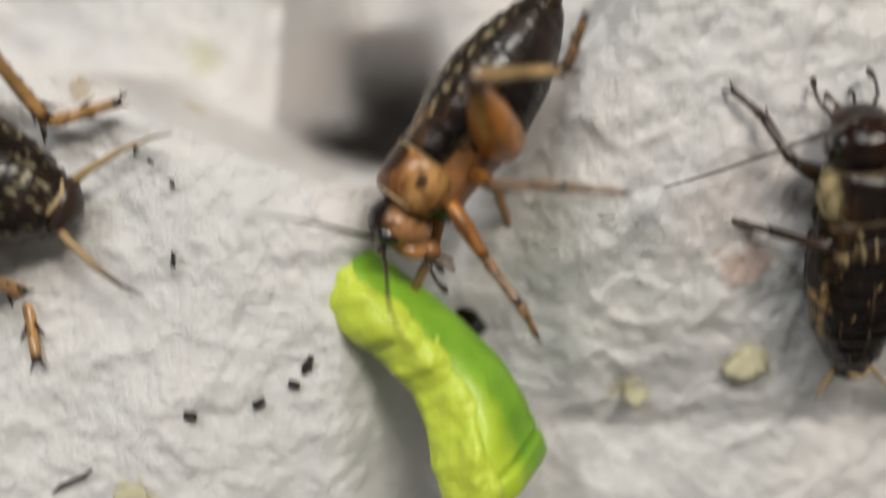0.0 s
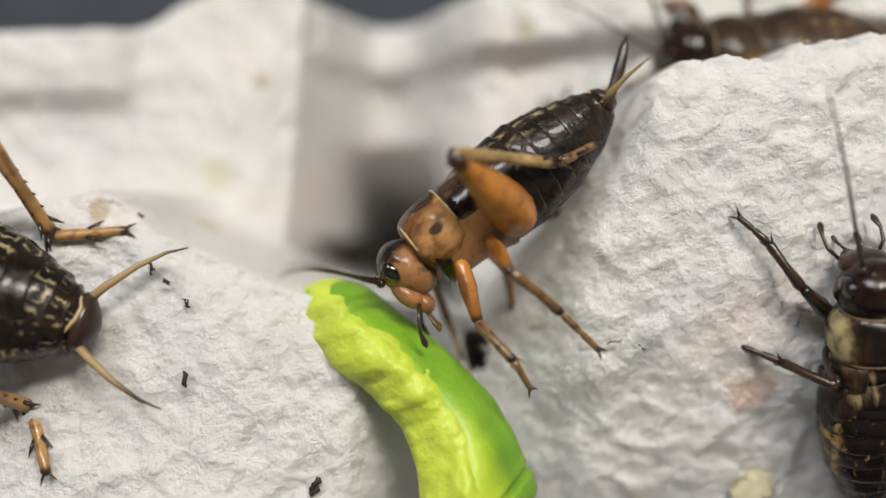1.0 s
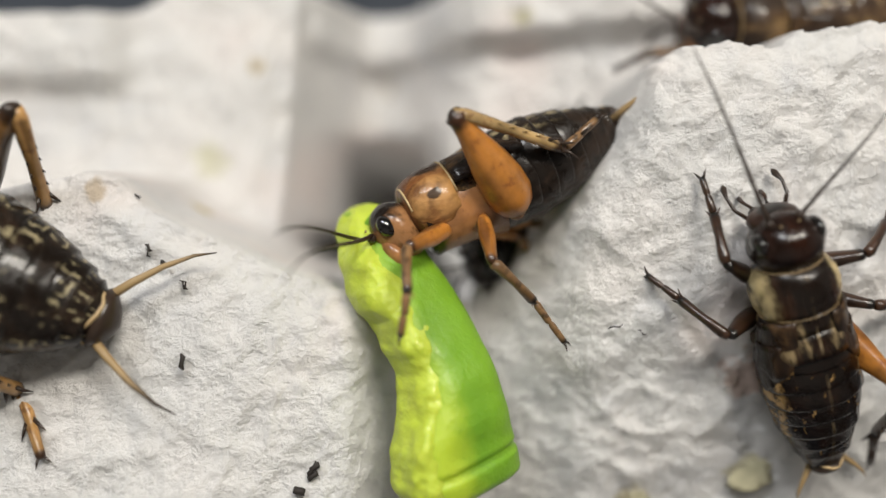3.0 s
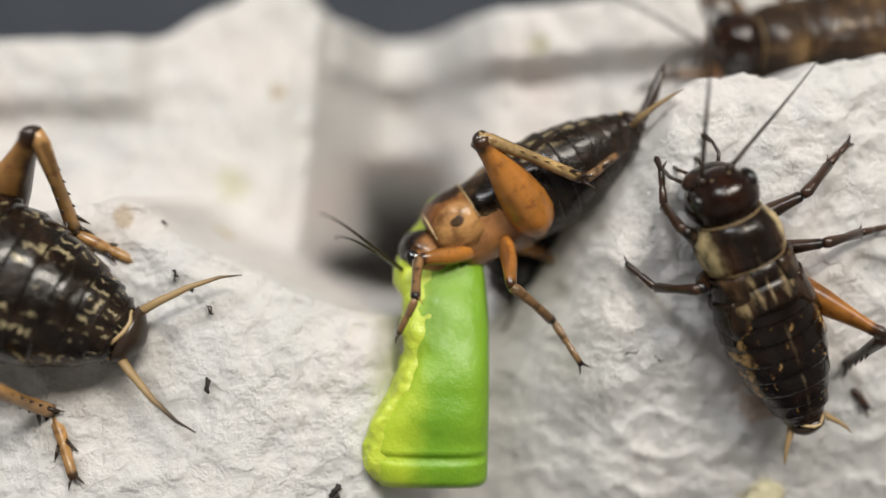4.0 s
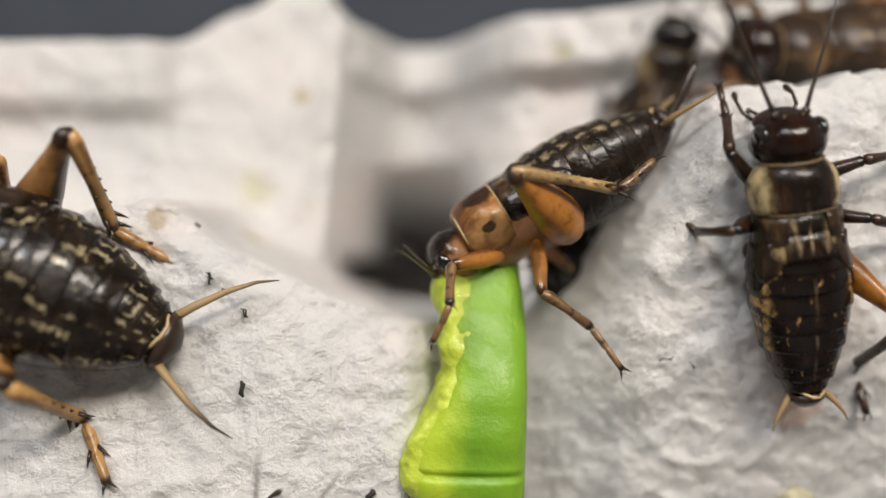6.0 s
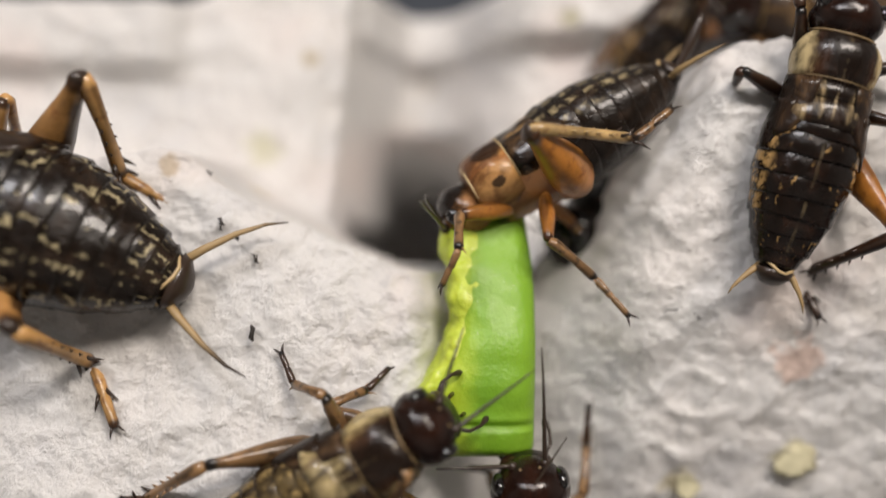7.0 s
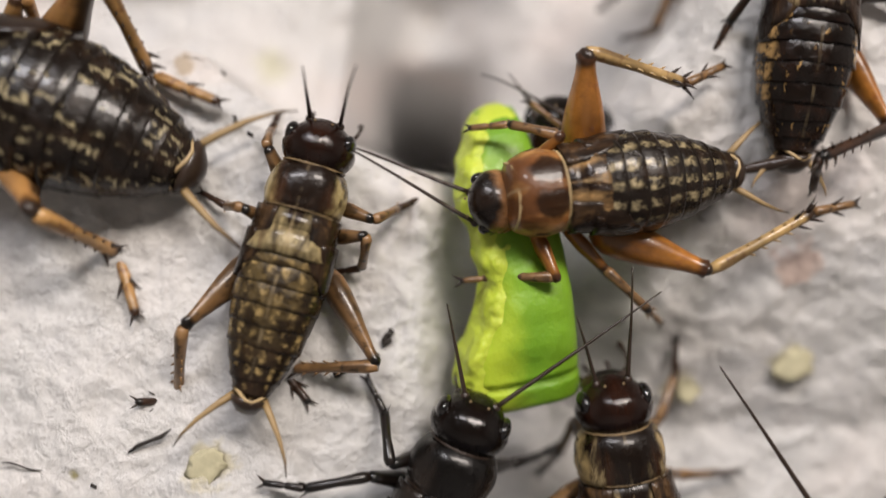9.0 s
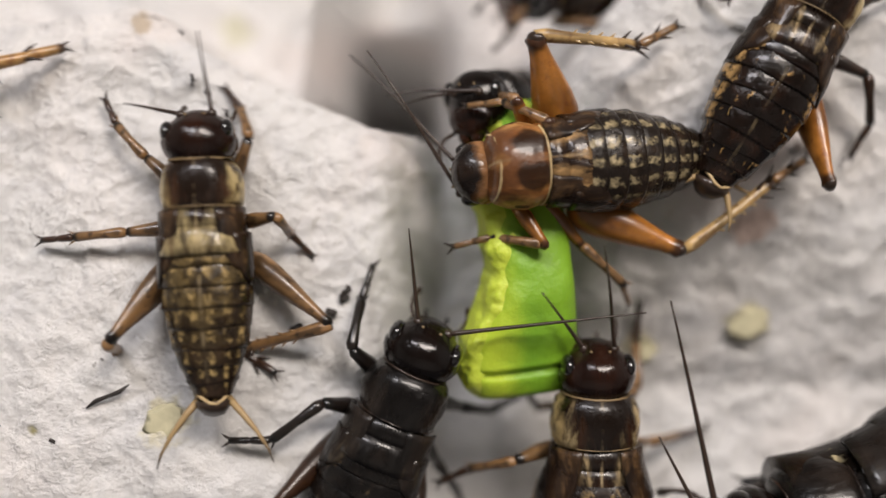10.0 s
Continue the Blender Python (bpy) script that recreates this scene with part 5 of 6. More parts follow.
    walk_leg('right', 'mid_l', [(0, (0.185, 0.271, 0.199), (0.185, 0.552, -0.112), (0.251, 0.789, -0.247)), (0.5, (0.278, 0.28, 0.199), (0.191, 0.563, -0.099), (0.26, 0.793, -0.243)), (1, (0.204, 0.303, 0.194), (0.263, 0.58, -0.116), (0.348, 0.806, -0.258)), (2.5, (0.283, 0.533, 0.042), (0.552, 0.718, -0.222), (0.699, 0.859, -0.414)), (4.5, (0.348, 0.364, 0.159), (0.291, 0.543, -0.217), (0.508, 0.628, -0.373)), (5.5, (0.265, 0.378, 0.167), (0.225, 0.591, -0.193), (0.383, 0.687, -0.404)), (7, (0.303, 0.579, -0.033), (0.214, 0.514, -0.439), (0.275, 0.627, -0.688)), (7.5, (0.315, 0.589, -0.06), (0.226, 0.517, -0.464), (0.314, 0.655, -0.691)), (8, (0.324, 0.543, 0.018), (0.255, 0.448, -0.385), (0.345, 0.611, -0.593)), (8.5, (0.261, 0.475, 0.105), (0.138, 0.38, -0.286), (0.216, 0.533, -0.507)), (9, (0.241, 0.394, 0.16), (-0.051, 0.525, -0.111), (-0.294, 0.588, -0.236)), (10, (-0.18, 0.068, -0.277), (-0.57, -0.071, -0.351), (-0.606, -0.309, -0.494))])
    walk_leg('right', 'fore_r', [(0, (0.352, -0.481, 0.039), (0.457, -0.638, -0.291), (0.593, -0.828, -0.427)), (4.5, (0.549, -0.546, -0.05), (0.595, -0.878, -0.231), (0.63, -1.12, -0.344)), (5.5, (0.572, -0.536, -0.038), (0.534, -0.86, -0.233), (0.55, -1.109, -0.336)), (10, (0.8, -0.403, -0.323), (1.093, -0.601, -0.461), (1.319, -0.672, -0.591))])
    walk_leg('right', 'mid_r', [(0, (-0.063, -0.434, -0.024), (-0.355, -0.674, -0.207), (-0.498, -0.891, -0.311)), (4.5, (0.211, -0.532, 0.045), (0.081, -0.886, -0.142), (-0.009, -1.135, -0.232)), (5.5, (0.194, -0.507, 0.072), (0.043, -0.83, -0.151), (-0.088, -1.063, -0.233)), (10, (0.277, -0.628, -0.242), (0.049, -0.895, -0.473), (-0.215, -0.915, -0.564))])
    walk_leg('right', 'hind_r', [(0, (-0.682, -0.474, 0.169), (-1.392, -0.784, -0.155), (-1.743, -0.832, -0.223)), (2.5, (-0.224, -0.369, 0.52), (-0.914, -0.393, 0.042), (-1.238, -0.36, -0.112)), (4.5, (-0.473, -0.605, 0.319), (-0.906, -0.503, -0.394), (-1.208, -0.545, -0.203)), (5.5, (-0.462, -0.58, 0.341), (-0.977, -0.571, -0.323), (-1.295, -0.516, -0.162)), (7, (-0.528, -0.653, 0.239), (-0.967, -0.294, -0.381), (-1.231, -0.494, -0.242)), (8, (-0.54, -0.637, 0.239), (-0.958, -0.32, -0.417), (-1.19, -0.521, -0.231)), (8.5, (-0.532, -0.626, 0.254), (-0.918, -0.518, -0.484), (-1.19, -0.429, -0.265)), (9, (-0.68, -0.667, 0.007), (-0.986, -0.023, 0.45), (-1.192, -0.115, 0.169)), (9.5, (-0.61, -0.828, -0.156), (-0.709, -0.218, 0.414), (-0.847, -0.183, 0.083)), (10, (-0.609, -0.702, 0.093), (-0.223, -0.598, -0.645), (-0.435, -0.471, -0.383))])
    walk_antenna('right', 'l', [(0, (-0.165, 0.984, 0.061)), (0.5, (0.883, 0.466, -0.054)), (1, (0.981, 0.155, -0.12)), (2.5, (0.871, 0.417, -0.26)), (3.8, (0.87, -0.492, 0.026)), (4.5, (0.557, 0.31, 0.771)), (5.5, (0.923, 0.255, -0.287)), (7, (0.967, 0.253, -0.006)), (10, (0.78, 0.623, -0.059))])
    walk_antenna('right', 'r', [(0, (0.941, -0.332, -0.071)), (2.5, (0.586, -0.795, -0.155)), (4.5, (0.356, -0.919, -0.173)), (5.5, (0.718, -0.657, -0.229)), (7, (0.998, -0.065, -0.027)), (10, (0.993, 0.001, -0.12))])
    c = BODIES['walker']
    walk_body(c, [
        (0, (-3.4, -4.5, 0.683), (0.658, 0.753, -0.005), (-0.046, 0.047, 0.998)),
        (5, (-3.0, -3.05, 0.711), (0.658, 0.753, 0.035), (-0.072, 0.017, 0.997)),
        (5.5, (-2.5, -2.93, 0.711), (0.658, 0.753, 0.035), (-0.072, 0.017, 0.997)),
        (6.8, (-0.925, -1.771, 0.546), (0.826, 0.555, 0.101), (-0.131, 0.013, 0.991)),
        (7, (-0.831, -1.791, 0.568), (0.846, 0.52, 0.119), (-0.146, 0.011, 0.989)),
        (7.5, (-0.851, -1.838, 0.579), (0.834, 0.537, 0.126), (-0.152, 0.004, 0.988)),
        (7.8, (-0.928, -1.763, 0.533), (0.734, 0.67, 0.112), (-0.133, -0.02, 0.991)),
        (8, (-0.984, -1.605, 0.536), (0.621, 0.781, -0.07), (-0.005, 0.093, 0.996)),
        (8.3, (-0.99, -1.214, 0.498), (0.427, 0.901, -0.078), (-0.005, 0.089, 0.996)),
        (8.5, (-1.08, -1.05, 0.456), (0.407, 0.907, -0.107), (0.007, 0.114, 0.993)),
        (8.7, (-1.133, -0.987, 0.451), (0.313, 0.944, -0.109), (0.005, 0.113, 0.994)),
        (8.9, (-1.164, -0.952, 0.452), (0.232, 0.967, -0.102), (0.001, 0.104, 0.995)),
        (9, (-1.19, -1.024, 0.476), (0.239, 0.967, -0.086), (-0.003, 0.089, 0.996)),
        (9.2, (-1.17, -1.134, 0.525), (0.284, 0.957, -0.056), (-0.011, 0.061, 0.998)),
        (9.5, (-1.093, -1.385, 0.542), (0.416, 0.908, -0.052), (-0.016, 0.064, 0.998)),
        (9.65, (-1.246, -1.371, 0.564), (0.214, 0.976, -0.041), (-0.012, 0.044, 0.999)),
        (9.8, (-1.357, -1.317, 0.559), (0.01, 0.999, -0.035), (-0.001, 0.035, 0.999)),
        (10, (-1.43, -1.322, 0.562), (-0.076, 0.996, -0.035), (0.005, 0.036, 0.999)),
    ])
    walk_leg('walker', 'fore_l', [(0, (0.669, 0.274, 0.117), (0.67, 0.517, -0.134), (0.803, 0.715, -0.206)), (7, (0.215, 0.441, -0.193), (0.483, 0.405, -0.414), (0.666, 0.463, -0.572)), (7.5, (0.263, 0.477, -0.156), (0.484, 0.427, -0.422), (0.679, 0.446, -0.575)), (8, (0.519, 0.475, 0.02), (0.722, 0.594, -0.239), (0.93, 0.713, -0.305)), (8.5, (0.416, 0.375, 0.115), (0.595, 0.363, -0.185), (0.794, 0.445, -0.308)), (9, (0.727, 0.347, 0.031), (0.895, 0.418, -0.268), (1.055, 0.44, -0.456)), (9.5, (0.58, 0.472, 0.005), (0.735, 0.623, -0.269), (0.917, 0.752, -0.379)), (10, (0.748, 0.435, -0.241), (1.005, 0.659, -0.319), (1.213, 0.758, -0.413))])
    walk_leg('walker', 'mid_l', [(0, (0.314, 0.391, 0.114), (0.074, 0.566, -0.134), (-0.033, 0.776, -0.237)), (7, (0.318, 0.508, 0.009), (0.092, 0.694, -0.243), (0.102, 0.942, -0.313)), (7.5, (0.314, 0.521, -0.01), (0.105, 0.742, -0.248), (0.145, 0.982, -0.332)), (8, (0.195, 0.429, 0.094), (0.226, 0.69, -0.19), (0.228, 0.936, -0.266)), (8.5, (0.379, 0.391, 0.093), (0.284, 0.639, -0.188), (0.205, 0.873, -0.262)), (9, (0.262, 0.378, 0.128), (0.269, 0.565, -0.21), (0.33, 0.794, -0.312)), (9.5, (0.294, 0.588, -0.182), (0.385, 0.96, -0.234), (0.463, 1.189, -0.323)), (10, (0.219, 0.593, -0.202), (0.207, 0.976, -0.251), (0.202, 1.227, -0.31))])
    walk_leg('walker', 'hind_l', [(0, (-0.351, 0.683, 0.254), (-1.05, 0.628, -0.071), (-1.365, 0.603, -0.17)), (7, (-0.563, 0.506, 0.189), (-1.237, 0.524, -0.188), (-1.219, 0.598, 0.135)), (7.5, (-0.61, 0.519, 0.119), (-1.37, 0.637, 0.046), (-1.681, 0.75, 0.025)), (8, (-0.587, 0.589, 0.099), (-1.253, 0.811, -0.225), (-1.474, 1.054, -0.268)), (8.5, (-0.634, 0.482, 0.107), (-1.224, 0.514, -0.391), (-1.392, 0.741, -0.218)), (9, (-0.623, 0.546, 0.079), (-1.174, 0.562, -0.463), (-1.228, 0.794, -0.232)), (9.5, (-0.579, 0.633, 0.069), (-0.951, 0.585, -0.607), (-1.058, 0.742, -0.336)), (10, (-0.533, 0.662, 0.105), (-0.663, 0.765, -0.65), (-0.685, 0.86, -0.333))])
    walk_leg('walker', 'fore_r', [(0, (0.845, -0.266, -0.273), (1.106, -0.362, -0.484), (1.296, -0.322, -0.639)), (7.5, (0.129, -0.229, -0.347), (0.271, -0.457, -0.57), (0.262, -0.625, -0.753)), (8, (0.452, -0.545, -0.191), (0.558, -0.589, -0.521), (0.602, -0.686, -0.746)), (8.5, (0.465, -0.471, 0.029), (0.651, -0.511, -0.264), (0.8, -0.574, -0.453)), (9, (0.427, -0.494, -0.013), (0.58, -0.622, -0.3), (0.715, -0.74, -0.471)), (9.5, (0.359, -0.519, -0.124), (0.603, -0.543, -0.374), (0.7, -0.662, -0.569)), (10, (0.828, -0.313, -0.129), (1.086, -0.228, -0.349), (1.261, -0.101, -0.473))])
    walk_leg('walker', 'mid_r', [(0, (0.606, -0.362, -0.204), (0.63, -0.645, -0.466), (0.614, -0.845, -0.628)), (7.5, (0.446, -0.512, -0.364), (0.25, -0.617, -0.68), (0.172, -0.814, -0.825)), (8, (0.328, -0.584, -0.2), (-0.011, -0.608, -0.385), (-0.211, -0.744, -0.473)), (8.5, (0.252, -0.503, 0.026), (0.038, -0.55, -0.293), (-0.031, -0.734, -0.46)), (9, (0.301, -0.479, 0.047), (0.094, -0.481, -0.279), (0.007, -0.259, -0.377)), (9.5, (0.08, -0.481, 0.002), (0.043, -0.564, -0.374), (-0.018, -0.777, -0.504)), (10, (0.259, -0.488, 0.044), (0.144, -0.547, -0.32), (-0.022, -0.682, -0.464))])
    walk_leg('walker', 'hind_r', [(0, (-0.123, -0.244, 0.482), (-0.617, -0.502, -0.054), (-0.894, -0.604, -0.204)), (8, (0.625, -0.167, 0.179), (0.074, -0.495, -0.251), (-0.215, -0.6, -0.375)), (8.5, (-0.458, -0.84, -0.063), (-0.654, -0.15, -0.35), (-0.837, -0.425, -0.331)), (9, (-0.542, -0.782, -0.105), (-0.752, -0.099, -0.4), (-0.935, -0.37, -0.349)), (9.5, (-0.54, -0.773, -0.076), (-0.303, -0.112, -0.4), (-0.545, -0.334, -0.356)), (10, (-0.515, -0.814, -0.125), (-0.671, -0.112, -0.407), (-0.851, -0.383, -0.344))])
    walk_antenna('walker', 'l', [(0, (0.75, 0.66, 0.1)), (5.6, (0.75, 0.66, 0.1)), (7, (0.708, 0.649, -0.279)), (7.5, (0.183, 0.969, -0.169)), (8, (0.166, 0.964, 0.208)), (8.5, (0.295, 0.877, 0.379)), (9, (0.45, 0.12, 0.88)), (9.5, (0.944, -0.242, -0.223)), (10, (0.258, 0.873, -0.414))])
    walk_antenna('walker', 'r', [(0, (0.974, 0.176, -0.142)), (7, (0.962, 0.102, -0.254)), (7.5, (0.961, 0.06, -0.268)), (8, (0.991, 0.021, 0.134)), (8.5, (0.703, -0.591, -0.396)), (9, (0.45, -0.12, 0.88)), (9.5, (0.616, -0.777, -0.131)), (10, (0.942, 0.164, -0.293))])
    c = BODIES['black']
    walk_body(c, [
        (0, (-0.248, -5.992, 0.289), (0.327, 0.943, 0.069), (-0.054, -0.055, 0.997)),
        (6.5, (-0.364, -3.781, 0.274), (0.27, 0.959, 0.087), (-0.05, -0.076, 0.996)),
        (8, (-0.332, -3.2, 0.277), (0.255, 0.963, 0.083), (-0.046, -0.074, 0.996)),
        (8.5, (-0.256, -2.968, 0.277), (0.267, 0.96, 0.083), (-0.048, -0.073, 0.996)),
        (9, (-0.179, -3.002, 0.277), (0.343, 0.935, 0.083), (-0.061, -0.066, 0.996)),
        (9.5, (-0.242, -2.916, 0.277), (0.3, 0.951, 0.082), (-0.054, -0.069, 0.996)),
        (10, (-0.234, -2.789, 0.278), (0.375, 0.923, 0.081), (-0.066, -0.061, 0.996)),
    ])
    walk_leg('black', 'fore_l', [(0, (0.695, 0.343, 0.111), (0.93, 0.47, -0.159), (1.134, 0.613, -0.264)), (9, (0.402, 0.385, 0.146), (0.639, 0.553, -0.099), (0.794, 0.753, -0.196)), (9.5, (0.45, 0.37, 0.162), (0.682, 0.521, -0.099), (0.888, 0.66, -0.204)), (10, (0.64, 0.431, 0.079), (0.931, 0.515, -0.15), (1.165, 0.544, -0.281))])
    walk_leg('black', 'mid_l', [(0, (0.38, 0.279, 0.178), (0.14, 0.601, 0.056), (-0.041, 0.813, 0.087)), (9, (0.261, 0.488, 0.093), (0.048, 0.845, 0.152), (-0.028, 1.114, 0.13)), (9.5, (0.32, 0.442, 0.122), (0.026, 0.741, 0.135), (-0.053, 1.01, 0.131)), (10, (0.246, 0.465, 0.113), (-0.114, 0.679, 0.143), (-0.227, 0.935, 0.145))])
    walk_leg('black', 'hind_l', [(0, (-0.523, 0.51, 0.327), (-0.932, 0.773, -0.358), (-1.289, 0.809, -0.321))])
    walk_leg('black', 'fore_r', [(0, (0.419, -0.359, -0.565), (0.395, -0.548, -0.894), (0.567, -0.654, -1.073)), (9, (0.52, -0.412, -0.534), (0.588, -0.642, -0.828), (0.734, -0.799, -0.992)), (9.5, (0.45, -0.435, -0.516), (0.452, -0.691, -0.797), (0.585, -0.886, -0.929)), (10, (0.441, -0.417, -0.53), (0.434, -0.662, -0.821), (0.598, -0.831, -0.953))])
    walk_leg('black', 'mid_r', [(0, (-0.05, -0.331, -0.53), (-0.329, -0.485, -0.803), (-0.523, -0.603, -0.967)), (9.5, (0.016, -0.435, -0.519), (-0.199, -0.692, -0.773), (-0.381, -0.87, -0.887)), (10, (0.002, -0.417, -0.522), (-0.217, -0.66, -0.786), (-0.403, -0.837, -0.897))])
    walk_leg('black', 'hind_r', [(0, (-0.523, -0.51, 0.327), (-0.932, -0.773, -0.358), (-1.289, -0.809, -0.321))])
    walk_antenna('black', 'l', [(0, (0.887, 0.459, 0.048)), (8.5, (0.876, 0.462, -0.136)), (9, (0.843, 0.537, 0.022)), (9.5, (0.888, 0.46, 0.023)), (10, (0.876, 0.482, 0.033))])
    walk_antenna('black', 'r', [(0, (0.879, -0.131, -0.458)), (8.5, (0.916, -0.398, -0.058)), (9, (0.834, -0.549, -0.052)), (9.5, (0.478, -0.867, -0.14)), (10, (0.491, -0.87, -0.047))])
    c = BODIES['brown']
    walk_body(c, [
        (0, (1.165, -5.219, 0.183), (-0.031, 0.997, 0.076), (0.005, -0.076, 0.997)),
        (5.8, (0.704, -3.7, 0.171), (-0.059, 0.994, 0.089), (0.011, -0.089, 0.996)),
        (7, (0.714, -2.735, 0.174), (-0.119, 0.989, 0.086), (0.022, -0.084, 0.996)),
        (7.5, (0.637, -2.748, 0.173), (-0.217, 0.972, 0.088), (0.041, -0.081, 0.996)),
        (8, (0.645, -2.876, 0.174), (-0.232, 0.969, 0.086), (0.043, -0.079, 0.996)),
        (8.5, (1.104, -3.054, 0.175), (-0.19, 0.978, 0.085), (0.035, -0.08, 0.996)),
        (9, (1.323, -2.902, 0.175), (-0.172, 0.981, 0.086), (0.032, -0.081, 0.996)),
        (9.5, (1.396, -2.975, 0.174), (-0.129, 0.988, 0.086), (0.024, -0.084, 0.996)),
        (10, (1.399, -3.005, 0.175), (-0.014, 0.996, 0.086), (0.003, -0.086, 0.996)),
    ])
    walk_leg('brown', 'fore_l', [(0, (0.276, 0.302, -0.538), (0.484, 0.34, -0.853), (0.711, 0.384, -0.993)), (7.5, (0.4, 0.153, -0.612), (0.688, 0.209, -0.854), (0.782, 0.351, -0.644)), (9, (0.574, 0.165, -0.609), (0.28, 0.295, -0.813), (0.104, 0.471, -0.918)), (10, (0.441, -0.006, -0.584), (0.347, 0.289, -0.804), (0.535, 0.423, -0.945))])
    walk_leg('brown', 'mid_l', [(0, (0.206, 0.54, 0.035), (0.06, 0.83, -0.232), (-0.081, 1.051, -0.33))])
    walk_leg('brown', 'hind_l', [(0, (-0.523, 0.51, 0.327), (-0.932, 0.773, -0.358), (-1.289, 0.809, -0.321))])
    walk_leg('brown', 'fore_r', [(0, (0.357, -0.308, -0.573), (0.411, -0.477, -0.909), (0.626, -0.603, -1.014)), (8, (0.537, -0.413, -0.53), (0.87, -0.499, -0.693), (1.137, -0.538, -0.69)), (8.5, (0.635, -0.456, -0.455), (0.77, -0.745, -0.66), (0.863, -0.984, -0.745)), (9, (0.489, -0.414, -0.534), (0.776, -0.62, -0.675), (1.043, -0.648, -0.65)), (9.5, (0.438, -0.392, -0.548), (0.686, -0.59, -0.755), (0.954, -0.559, -0.746)), (10, (0.562, -0.403, -0.532), (0.89, -0.435, -0.722), (1.158, -0.463, -0.731))])
    walk_leg('brown', 'mid_r', [(0, (-0.057, -0.382, -0.492), (-0.337, -0.593, -0.723), (-0.516, -0.766, -0.851)), (8, (0.212, -0.561, -0.465), (0.155, -0.918, -0.678), (0.132, -1.18, -0.774)), (9, (0.077, -0.495, -0.503), (-0.058, -0.809, -0.746), (-0.109, -1.066, -0.845)), (9.5, (0.098, -0.477, -0.532), (-0.009, -0.773, -0.809), (0.002, -1.04, -0.895)), (10, (0.158, -0.498, -0.533), (0.113, -0.806, -0.816), (0.155, -1.059, -0.926))])
    walk_leg('brown', 'hind_r', [(0, (-0.523, -0.51, 0.327), (-0.932, -0.773, -0.358), (-1.289, -0.809, -0.321))])
    walk_antenna('brown', 'l', [(0, (0.769, 0.25, -0.588)), (7.5, (0.128, 0.962, 0.242)), (8, (0.872, 0.474, 0.12)), (9, (0.97, 0.168, 0.176)), (9.5, (0.984, 0.016, 0.175)), (10, (0.779, 0.594, 0.201))])
    walk_antenna('brown', 'r', [(0, (0.654, -0.485, -0.581)), (7.5, (0.99, -0.047, 0.135)), (8, (0.816, -0.571, 0.088)), (9, (0.975, -0.123, 0.183)), (9.5, (0.824, -0.104, 0.557)), (10, (0.932, 0.18, 0.315))])
    c = BODIES['big']
    walk_body(c, [
        (0, (5.99, -5.104, 0.403), (-0.995, 0.062, 0.081), (0.087, 0.094, 0.992)),
        (7, (5.136, -3.089, 0.406), (-0.997, 0.024, 0.079), (0.081, 0.098, 0.992)),
        (8.5, (4.825, -2.863, 0.326), (-0.994, -0.105, 0.02), (0.009, 0.1, 0.995)),
        (9, (4.238, -2.925, 0.452), (-0.984, -0.172, 0.04), (0.022, 0.103, 0.994)),
        (9.5, (3.802, -3.062, 0.451), (-0.984, -0.174, 0.041), (0.023, 0.104, 0.994)),
        (10, (3.691, -3.026, 0.451), (-0.983, -0.177, 0.041), (0.023, 0.104, 0.994)),
    ])
    walk_leg('big', 'fore_l', [(0, (0.746, 0.046, -0.504), (0.385, 0.144, -0.437), (0.654, 0.151, -0.466))])
    walk_leg('big', 'mid_l', [(0, (-0.033, 0.093, -0.561), (0.355, 0.171, -0.42), (0.078, 0.181, -0.463))])
    walk_leg('big', 'hind_l', [(0, (-0.858, 0.185, -0.272), (-0.038, 0.204, -0.456), (-0.398, 0.201, -0.459))])
    walk_leg('big', 'fore_r', [(0, (0.746, -0.046, -0.504), (0.385, -0.144, -0.437), (0.654, -0.151, -0.466))])
    walk_leg('big', 'mid_r', [(0, (-0.033, -0.093, -0.561), (0.355, -0.171, -0.42), (0.078, -0.181, -0.463))])
    walk_leg('big', 'hind_r', [(0, (-0.858, -0.185, -0.272), (-0.038, -0.204, -0.456), (-0.398, -0.201, -0.459))])
    walk_antenna('big', 'l', [(0, (0.922, -0.379, -0.076)), (9, (0.895, -0.417, -0.159)), (9.5, (0.691, -0.71, -0.137)), (10, (0.315, -0.948, 0.047))])
    walk_antenna('big', 'r', [(0, (0.431, -0.902, 0.04)), (8.2, (0.816, -0.558, 0.15)), (8.5, (0.72, -0.682, 0.125)), (9, (0.421, -0.905, 0.063)), (9.5, (0.152, -0.985, 0.081)), (10, (0.057, -0.995, 0.085))])
    c = BODIES['under']
    walk_body(c, [
        (0, (1.275, -1.083, -1.418), (-0.769, -0.5, 0.397), (-0.147, 0.744, 0.652)),
        (2.5, (1.378, 0.277, -1.415), (-0.742, -0.542, 0.394), (-0.18, 0.727, 0.662)),
        (5.5, (1.561, 0.5, -1.334), (-0.765, -0.49, 0.418), (-0.133, 0.755, 0.642)),
        (7.5, (1.673, 0.331, -1.132), (-0.774, -0.478, 0.415), (-0.125, 0.758, 0.64)),
        (8.5, (1.135, 0.161, -1.113), (-0.558, 0.053, 0.828), (0.067, 0.998, -0.018)),
        (9, (1.18, 0.041, -0.997), (-0.491, 0.025, 0.871), (-0.008, 0.999, -0.034)),
        (9.5, (0.823, 0.079, -0.781), (-0.514, -0.102, 0.852), (-0.051, 0.995, 0.088)),
        (10, (0.878, -0.029, -0.689), (-0.496, -0.108, 0.862), (-0.066, 0.994, 0.086)),
    ])
